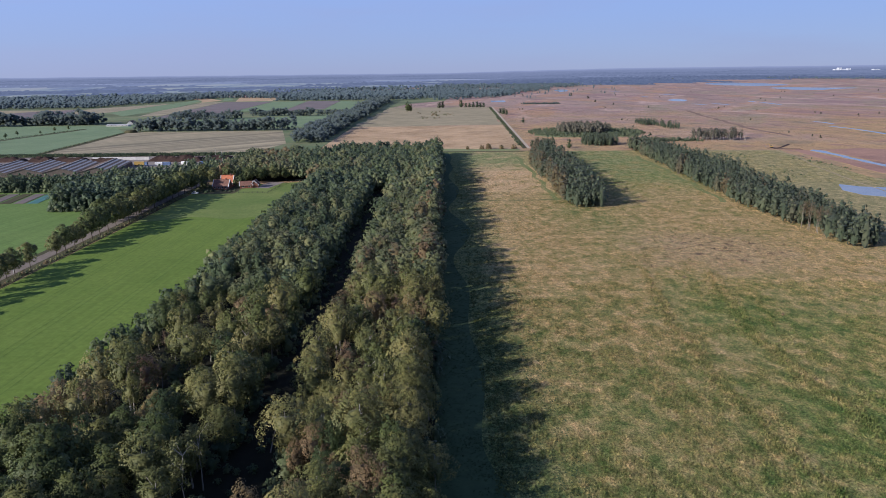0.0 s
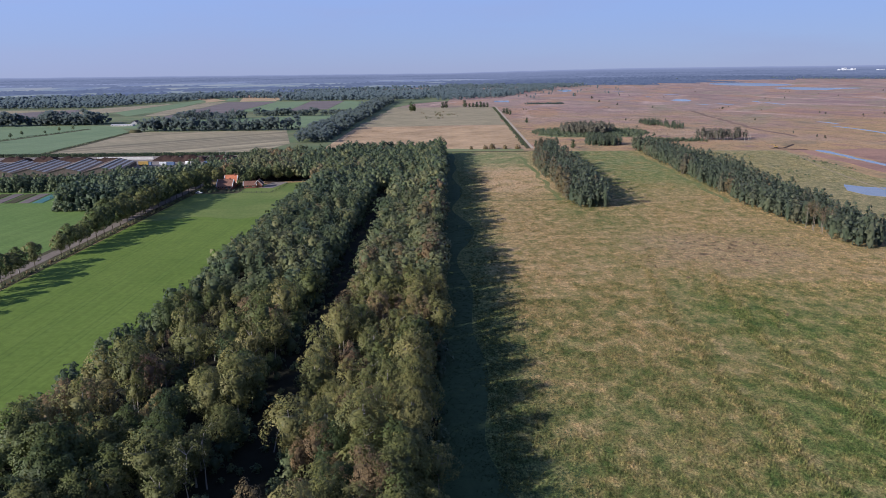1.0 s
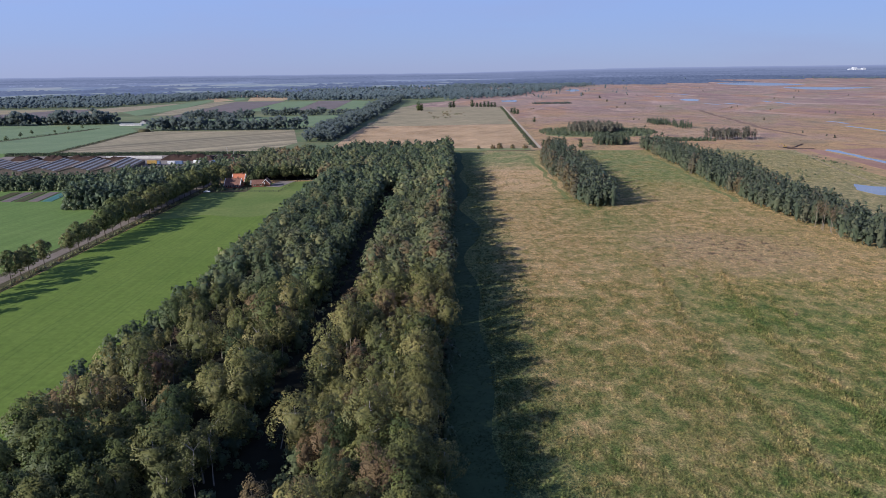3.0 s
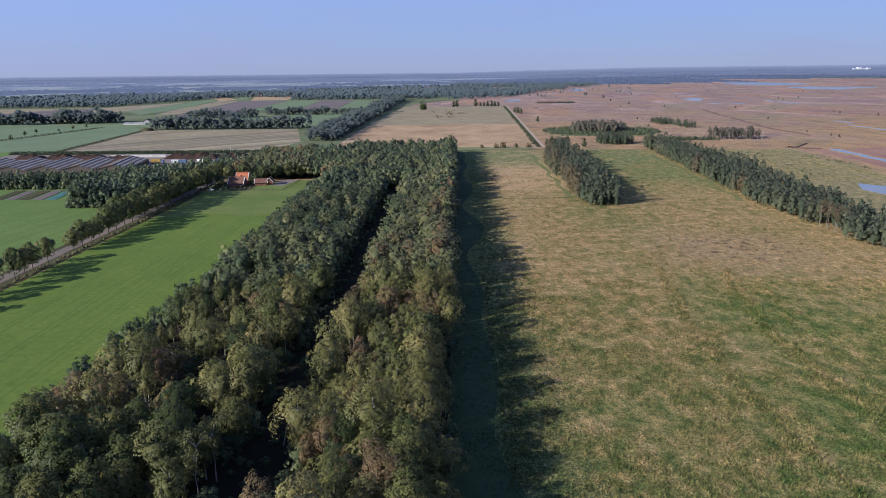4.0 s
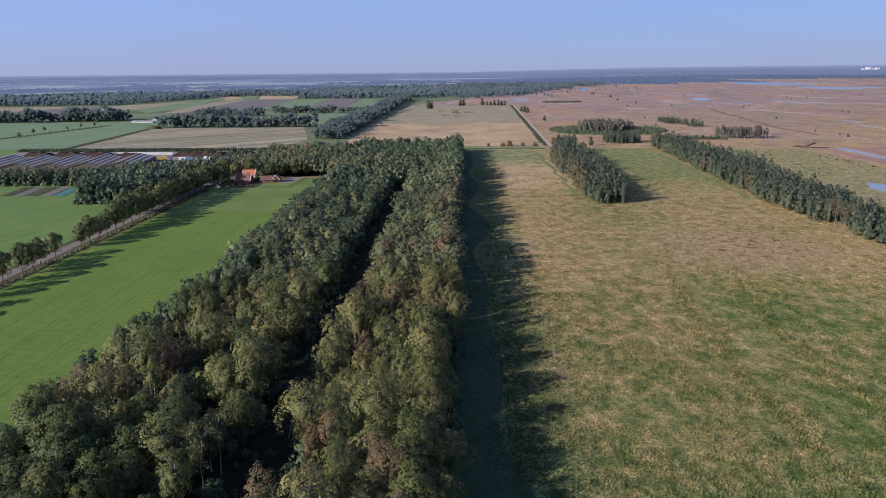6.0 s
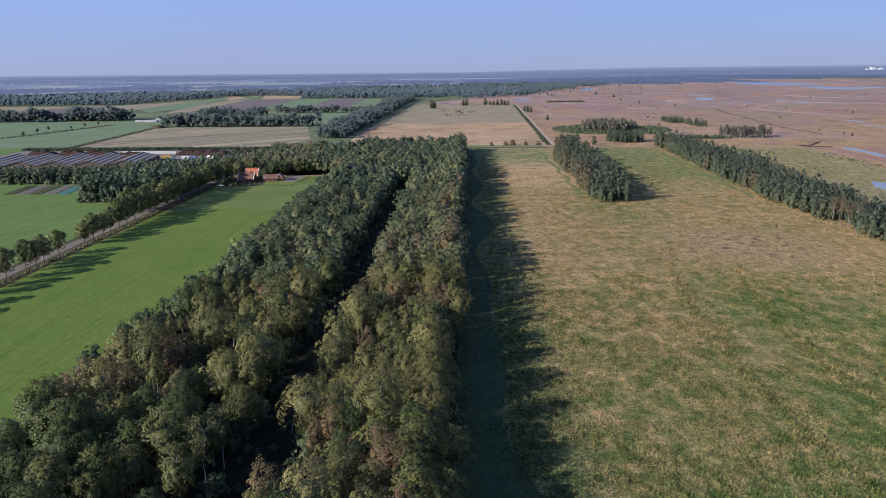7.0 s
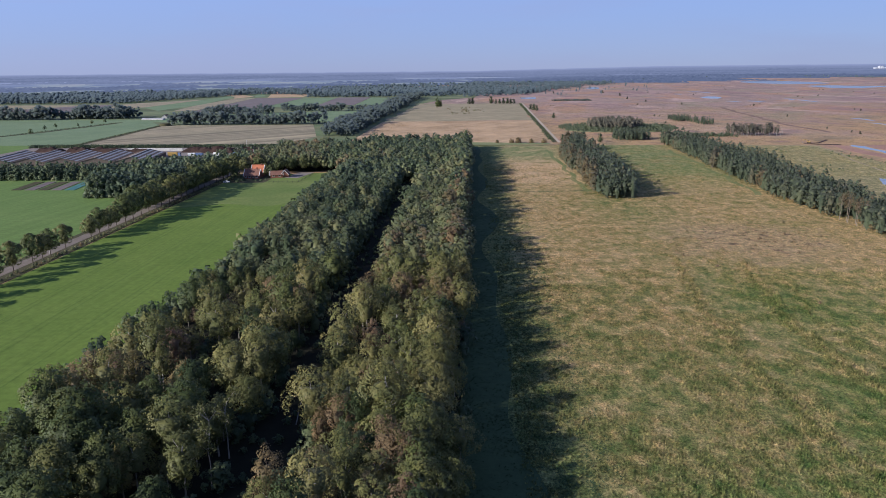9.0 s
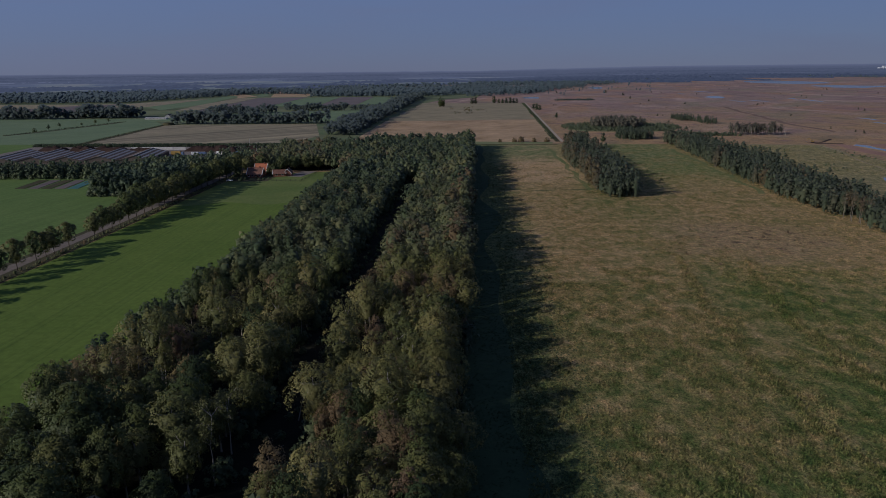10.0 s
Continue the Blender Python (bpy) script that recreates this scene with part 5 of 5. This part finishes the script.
# nursery sheds: wide gables side by side, roof sheets and skylights in strips
def nursery_shed(x, y, turn, length, half):
    top = tagged(new("nursery_shed"), label="wide grey shed with pale skylight strips in its roof", category="shed", group="nursery sheds")
    top.matrix_basis = pose(x, y, 0, 0, 0, turn)
    eave, ridge = 3.2, 6.6
    bm = bmesh.new()
    ring = [(-half + 0.3, 0), (half - 0.3, 0), (half - 0.3, eave - 0.1), (0, ridge - 0.25), (-half + 0.3, eave - 0.1)]
    ends = [[bm.verts.new((px, py, z)) for px, z in ring] for py in (0, length)]
    bm.faces.new(ends[0]), bm.faces.new(ends[1][::-1])
    for k in range(5):
        bm.faces.new((ends[0][k], ends[0][(k + 1) % 5], ends[1][(k + 1) % 5], ends[1][k]))
    part("wall", bm, M_GREYROOF, top)
    n = 7
    for side in (-1, 1):
        for k in range(n):
            a, b = k / n, (k + 1) / n - 0.02
            pale = side > 0 and k % 2 == 1
            z0, z1 = ridge + (eave - ridge) * a, ridge + (eave - ridge) * b
            bm = bmesh.new()
            slab(bm, (side * half * a, -0.5, z0), (side * half * b, -0.5, z1), (side * half * b, length + 0.5, z1), (side * half * a, length + 0.5, z0), 0.12)
            part("skylight" if pale else "roof_sheet", bm, M_CLEAR if pale else M_GREYROOF, top, "pale translucent roof strip" if pale else "")
    bm = bmesh.new()
    box(bm, -0.4, 0.4, -0.5, length + 0.5, ridge - 0.02, ridge + 0.2, 0.05)
    part("ridge_cap", bm, M_CLEAR, top, "pale ridge capping")
    return top


for k, x in enumerate((-268, -295, -321, -347, -373)):
    nursery_shed(x, 528 - k * 2, 10.5, 60, 13.2)
sheet("yard", [(-420, 520), (-180, 540), (-180, 655), (-430, 655)], 0.11, M_YARD, "grey nursery yard", wobble=2, step=9)

bm = bmesh.new()
box(bm, -320, -268, 629, 630, 0, 2.5, 0.1)
for x in np.arange(-319, -268, 13):
    box(bm, x, x + 0.4, 628.8, 629, 0, 2.6, 0.05)
part("retaining_wall", bm, M_CONCRETE, None, "long pale concrete silo wall", category="wall")


def heap(x, y, wide, deep, high, seed):
    bm = bmesh.new()
    bmesh.ops.create_grid(bm, x_segments=24, y_segments=14, size=1.0)
    for v in bm.verts:
        edge = max(0.0, 1 - max(abs(v.co.x) ** 3, abs(v.co.y) ** 2))
        n = noise.noise(Vector((v.co.x * 3, v.co.y * 2, seed))) * 0.35 + noise.noise(Vector((v.co.x * 9, v.co.y * 6, seed))) * 0.12
        v.co = Vector((v.co.x * wide / 2, v.co.y * deep / 2, high * edge * (0.8 + n) - 0.05))
    ob = part("peat_mound", bm, M_PEAT, None, "dark reddish-brown mound of peat", category="mound", group="peat mounds")
    ob.location = (x, y, 0)


for k, (x, y, w, d, h) in enumerate([(-392, 625, 26, 14, 5), (-362, 622, 24, 14, 5.5), (-335, 620, 34, 14, 5), (-303, 617, 30, 12, 4.5), (-250, 622, 30, 16, 5), (-228, 618, 30, 18, 6), (-202, 622, 30, 18, 5)]):
    heap(x, y, w, d, h, k * 7.3)


def lorry(m):
    top = tagged(new("lorry"), label="parked lorry with a yellow box body and blue cab", category="lorry")
    top.matrix_basis = m
    for name, mat, b in (("box_body", M_YELLOW_P, (-5.5, 3, -1.25, 1.25, 1.1, 4.0)), ("cab", M_BLUE_P, (3.3, 5.4, -1.2, 1.2, 0.7, 3.3)), ("chassis", M_STEEL, (-5.5, 5.2, -0.9, 0.9, 0.7, 1.08))):
        bm = bmesh.new()
        box(bm, *b, 0.08)
        part(name, bm, mat, top)
    bm = bmesh.new()
    box(bm, 5.38, 5.43, -1.0, 1.0, 2.0, 3.0)
    part("windscreen", bm, M_GLASS, top)
    for x in (-4.2, -2.9, 4.2):
        for yy in (-1.05, 1.05):
            bm = bmesh.new()
            tube(bm, (x, yy - 0.15, 0.5), (x, yy + 0.15, 0.5), 0.5, 0.5, 14)
            part("wheel", bm, M_RUBBER, top)


def parked_car(m):
    top = tagged(new("car"), label="pale grey car parked beside the farmhouse", category="car")
    top.matrix_basis = m
    bm = bmesh.new()
    box(bm, -2.1, 2.1, -0.85, 0.85, 0.3, 0.95, 0.15)
    part("body", bm, M_WHITE, top)
    bm = bmesh.new()
    box(bm, -1.3, 1.0, -0.72, 0.72, 0.95, 1.48, 0.2)
    cabin = part("cabin", bm, M_GLASS, top, "dark glazed cabin")
    bm = bmesh.new()
    box(bm, -1.0, 0.7, -0.66, 0.66, 1.46, 1.52, 0.02)
    part("roof", bm, M_WHITE, cabin)
    for x in (-1.3, 1.3):
        for y in (-0.8, 0.8):
            bm = bmesh.new()
            tube(bm, (x, y - 0.1, 0.31), (x, y + 0.1, 0.31), 0.31, 0.31, 14)
            part("wheel", bm, M_RUBBER, top)


parked_car(pose(-161, 440, 0.1, 0, 0, 15))
bm = bmesh.new()
box(bm, -0.08, 0.08, -0.08, 0.08, -0.2, 1.9, 0.02)
box(bm, -0.35, 0.35, -0.05, 0.05, 1.9, 2.7, 0.03)
part("road_sign", bm, M_CONCRETE, None, "pale sign on a post beside the road", category="sign").location = (-170, 258.5, 0.1)
lorry(pose(-256, 583, 0.12))
for x, y, mat, lab in ((-243, 588, M_WHITE, "white"), (-236, 588, M_BLUE_P, "blue"), (-222, 592, M_WHITE, "white"), (-206, 592, M_BLUE_P, "blue")):
    top = tagged(new("container"), label="%s steel container in the nursery yard" % lab, category="container", group="yard containers")
    top.matrix_basis = pose(x, y, 0.12, 0, 0, rng.uniform(-15, 15))
    bm = bmesh.new()
    box(bm, -3, 3, -1.2, 1.2, 0, 2.5, 0.06)
    for k in range(12):
        box(bm, -2.8 + k * 0.48, -2.6 + k * 0.48, -1.26, -1.2, 0.2, 2.3)
    part("body", bm, mat, top)
    bm = bmesh.new()
    box(bm, 3.0, 3.06, -1.05, 1.05, 0.15, 2.35, 0.02)
    part("door", bm, mat, top)

# vegetable plots
for k in range(5):
    sheet("plot", [(-288 + k * 8.5, 412), (-281.5 + k * 8.5, 412), (-287 + k * 8.5, 446), (-293.5 + k * 8.5, 446)], 0.25, M_TEAL if k == 4 else (M_PLOUGHED if k % 2 else M_VERGE), "narrow vegetable bed under cover" if k == 4 else "narrow dark vegetable bed")

# distant farm
house("barn", pose(-489, 1055, 0, 0, 0, -3), 34, 8, 1.8, 2.8, M_CLEAR, M_CONCRETE, "long low pale barn among far fields", False, 6, False)
house("barn", pose(-484, 1090, 0, 0, 0, 90), 14, 9, 3, 6, M_GREYROOF, M_CLEAR, "distant grey barn with a dull roof", False, 1, False)
house("barn", pose(-464, 1096, 0, 0, 0, 90), 14, 9, 3, 6, M_GREYROOF, M_CLEAR, "distant grey barn with a dull roof", False, 1, False)
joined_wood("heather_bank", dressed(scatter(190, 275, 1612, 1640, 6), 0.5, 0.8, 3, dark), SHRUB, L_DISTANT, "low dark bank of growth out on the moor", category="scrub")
bm = bmesh.new()
for k in range(3):
    tube(bm, (0, 0, k * 1.1 - 0.1), (0, 0, k * 1.1 + 1.0), 9 - k * 1.2, 8.6 - k * 1.2, 20)
part("covered_stack", bm, M_VERGE, None, "round dark covered stack at the stubble field's corner", category="stack").location = (-418, 935, 0.1)


# excavator at work on the moor
def excavator(m):
    top = tagged(new("excavator"), label="yellow crawler excavator standing on dark peat", category="excavator")
    top.matrix_basis = m
    for y in (-1.2, 1.2):
        bm = bmesh.new()
        box(bm, -2.2, 2.2, y - 0.3, y + 0.3, 0, 0.95, 0.3)
        part("track", bm, M_RUBBER, top)
    bm = bmesh.new()
    box(bm, -2.2, 1.6, -1.3, 1.3, 1.0, 2.2, 0.12)
    part("body", bm, M_YELLOW_P, top)
    bm = bmesh.new()
    box(bm, 0.1, 1.7, -1.3, -0.2, 2.2, 3.2, 0.1)
    cab_part = part("cab", bm, M_DARKWOOD, top)
    bm = bmesh.new()
    box(bm, 1.66, 1.72, -1.15, -0.35, 2.3, 3.05)
    part("window", bm, M_GLASS, cab_part)
    bm = bmesh.new()
    tube(bm, (1.4, 0.3, 1.8), (4.2, 0.3, 5.2), 0.34, 0.28, 6)
    tube(bm, (4.2, 0.3, 5.2), (6.2, 0.3, 4.4), 0.28, 0.22, 6)
    part("boom", bm, M_YELLOW_P, top)
    bm = bmesh.new()
    tube(bm, (6.2, 0.3, 4.6), (7.4, 0.3, 1.5), 0.24, 0.16, 6)
    part("arm", bm, M_YELLOW_P, top)
    bm = bmesh.new()
    box(bm, 6.7, 7.9, -0.3, 0.9, 0.3, 1.5, 0.2)
    part("bucket", bm, M_STEEL, top)


sheet("heather_patch", [(330, 470), (345, 500), (343, 560), (346, 640), (338, 660), (330, 610), (322, 540)], 0.1, M_REDHEATH, "reddish heather beside the long pool", wobble=9, step=5)
sheet("heather_patch", [(362, 500), (420, 540), (440, 620), (400, 660), (364, 650), (360, 580)], 0.1, M_REDHEATH, "reddish heather beside the long pool", wobble=14, step=6)


excavator(pose(323, 672, 0.17, 0, 0, 150) @ Matrix.Scale(0.72, 4))


def way(name, points, half, z, material, label, wobble=0.5):
    left, right = [], []
    for k, p in enumerate(points):
        a, b = Vector(points[max(0, k - 1)]), Vector(points[min(len(points) - 1, k + 1)])
        d = (b - a).normalized()
        left.append((p[0] - d.y * half, p[1] + d.x * half)), right.append((p[0] + d.y * half, p[1] - d.x * half))
    sheet(name, left + right[::-1], z, material, label, wobble=wobble, step=6)


way("peat_patch", [(318, 668), (332, 672), (346, 690), (356, 705)], 1.3, 0.17, M_PEAT, "bare dark peat where the excavator digs", 3)
way("peat_patch", [(322, 664), (334, 660), (346, 658)], 2.6, 0.18, M_PEAT, "bare dark peat beside the excavator", 3)
for x in (-98, -112, -126, -140, -152):
    for side in (0, 2.2):
        way("wheel_track", [(x + side, 90), (x + side + 0.3, 200), (x + side, 345)], 0.22, 0.062 + 0.002 * side, M_TRAMLINE, "thin wheel line pressed into the meadow", 0.3)
way("track", [(215, 656), (318, 652), (312, 600), (296, 540), (284, 470), (276, 403), (270, 330)], 0.6, 0.16, M_PATH, "pale sandy track along the heath")
way("ditch", [(460, 1300), (436, 1167), (412, 980), (397, 883), (402, 788)], 3.6, 0.16, M_DUG, "dark line of dug peat across the moor", 5)
way("ditch", [(-545, 780), (-530, 834), (-515, 950), (-512, 1000)], 3.0, 0.2, M_VERGE, "dark ditch between pastures")
way("ditch", [(-398, 672), (-405, 780), (-424, 938)], 3.0, 0.2, M_VERGE, "dark ditch between pasture and stubble")
way("ditch", [(80, 664), (30, 666), (-4, 667)], 2.2, 0.2, M_VERGE, "dark ditch across the end of the grassland")

way("grass_strip", [(69, 620), (68.5, 552), (69, 470), (70, 405)], 1.6, 0.085, M_LUSH, "lush green strip beside the copse", 4)
way("grass_strip", [(175, 620), (173, 540), (169, 450), (166, 390)], 1.8, 0.085, M_LUSH, "lush green strip beside the pines", 4)
way("ditch", [(16, 409), (38, 404), (70, 408)], 0.5, 0.085, M_SHADE_GRASS, "shallow ditch across the grassland", 1.2)

# ---- grass tussocks ----
def patchy(x, y, cell, seed):
    """Smooth random patches between 0 and 1 over the land."""
    g = np.random.default_rng(seed).uniform(size=(64, 64))
    u, w = x / cell, y / cell
    i, j = np.floor(u).astype(int), np.floor(w).astype(int)
    a, b = u - i, w - j
    a, b = a * a * (3 - 2 * a), b * b * (3 - 2 * b)
    at = lambda p, q: g[p % 64, q % 64]
    return (at(i, j) * (1 - a) + at(i + 1, j) * a) * (1 - b) + (at(i, j + 1) * (1 - a) + at(i + 1, j + 1) * a) * b


def tussocks(count, x0, x1, y0, y1, seed, tall=1.0, line=None, blades=3, coarse=1.5):
    """Leaning tufts of grass, thicker and taller in patches, or along a line across the field."""
    r = np.random.default_rng(seed)
    y = y0 * (y1 / y0) ** r.uniform(size=count)
    x = r.uniform(size=count) * (x1 - x0) + x0
    if line:
        x = np.interp(y, line[0], line[1]) + r.normal(size=count) * (x1 - x0) + 0.6 * np.sin(y / 5.3) + 0.4 * np.sin(y / 2.1)
        thick = np.ones(count)
    else:
        thick = 0.45 * patchy(x, y, 9, seed + 1) + 0.35 * patchy(x, y, 3.1, seed + 2) + 0.2 * patchy(x, y, 31, seed + 3)
        keep = r.uniform(size=count) < np.clip((thick - 0.28) * 3.2, 0.1, 1) * np.where((y > 240) & (coarse < 1.6), 0.45, 1)
        x, y, thick = x[keep], y[keep], thick[keep]
    n = len(x)
    h = r.uniform(0.15, 0.42, n) * tall * (0.6 + 0.8 * thick)
    tri = []
    for k in range(blades):
        a = r.uniform(0, 6.28, n)
        w = r.uniform(0.12, 0.26, n) * np.clip(y / 160, 0.9, coarse)
        lean = r.normal(size=(n, 2)) * 0.2 + np.array((0.12, 0.08))
        base = np.stack([x, y, np.zeros(n)], 1) + np.stack([*(r.normal(size=(2, n)) * 0.12), np.zeros(n)], 1)
        side = np.stack([np.cos(a) * w, np.sin(a) * w, np.zeros(n)], 1)
        tip = base + np.stack([lean[:, 0], lean[:, 1], h], 1)
        tri.append(np.stack([base - side, base + side, tip], 1))
    return np.stack(tri, 1).reshape(-1, 3)


LINE_1 = ((105, 112, 131, 154, 184, 252, 300), (72, 71, 69, 68, 69, 77, 80))
LINE_2 = ((120, 139, 162, 183, 212, 250), (93, 92, 91, 89.5, 95, 101))
v = np.vstack([tussocks(180000, 9, 178, 96, 530, 5, blades=2), tussocks(12000, 208, 305, 462, 650, 7, 0.7, blades=2, coarse=2.0), tussocks(9000, 104, 172, 440, 655, 16, 0.6, blades=2, coarse=2.0), tussocks(900, 0, 1.2, 105, 260, 6, 1.5, LINE_1), tussocks(1300, 0, 1.5, 120, 250, 8, 1.5, LINE_2), tussocks(500, 0, 1.0, 120, 240, 9, 1.4, (LINE_2[0], tuple(x + 9 for x in LINE_2[1])))])
v[:, 2] += 0.04
# Tufts in the shade-coloured grass beside the wood.
shade_tufts = np.vstack([tussocks(11000, -4, 16, 98, 600, 12, 0.5), tussocks(4000, 14, 22, 98, 600, 13, 0.5), tussocks(2000, 20, 27, 98, 600, 14, 0.5)])
heather = tussocks(30000, 95, 900, 668, 1500, 21, 0.9, coarse=2.2)
heather = heather.reshape(-1, 9)[heather.reshape(-1, 9)[:, 0] < heather.reshape(-1, 9)[:, 1] * 0.7].reshape(-1, 3)
part("heather", fast_mesh("heather", heather, np.arange(len(heather)).reshape(-1, 3)), M_HEATHER, None, "low brown and olive tufts on the moor", kind="stuff", category="heather")
dry = tussocks(16000, -118, 84, 692, 985, 23, 0.6, coarse=1.9)
part("grass", fast_mesh("grass", dry + (0, 0, 0.06), np.arange(len(dry)).reshape(-1, 3)), M_STRAW, None, "dry straw-coloured grass of the far field", kind="stuff", category="grass")
part("grass", fast_mesh("grass", shade_tufts + (0, 0, 0.06), np.arange(len(shade_tufts)).reshape(-1, 3)), M_SHADE_GRASS, None, "damp dark green grass along the wood", kind="stuff", category="grass")
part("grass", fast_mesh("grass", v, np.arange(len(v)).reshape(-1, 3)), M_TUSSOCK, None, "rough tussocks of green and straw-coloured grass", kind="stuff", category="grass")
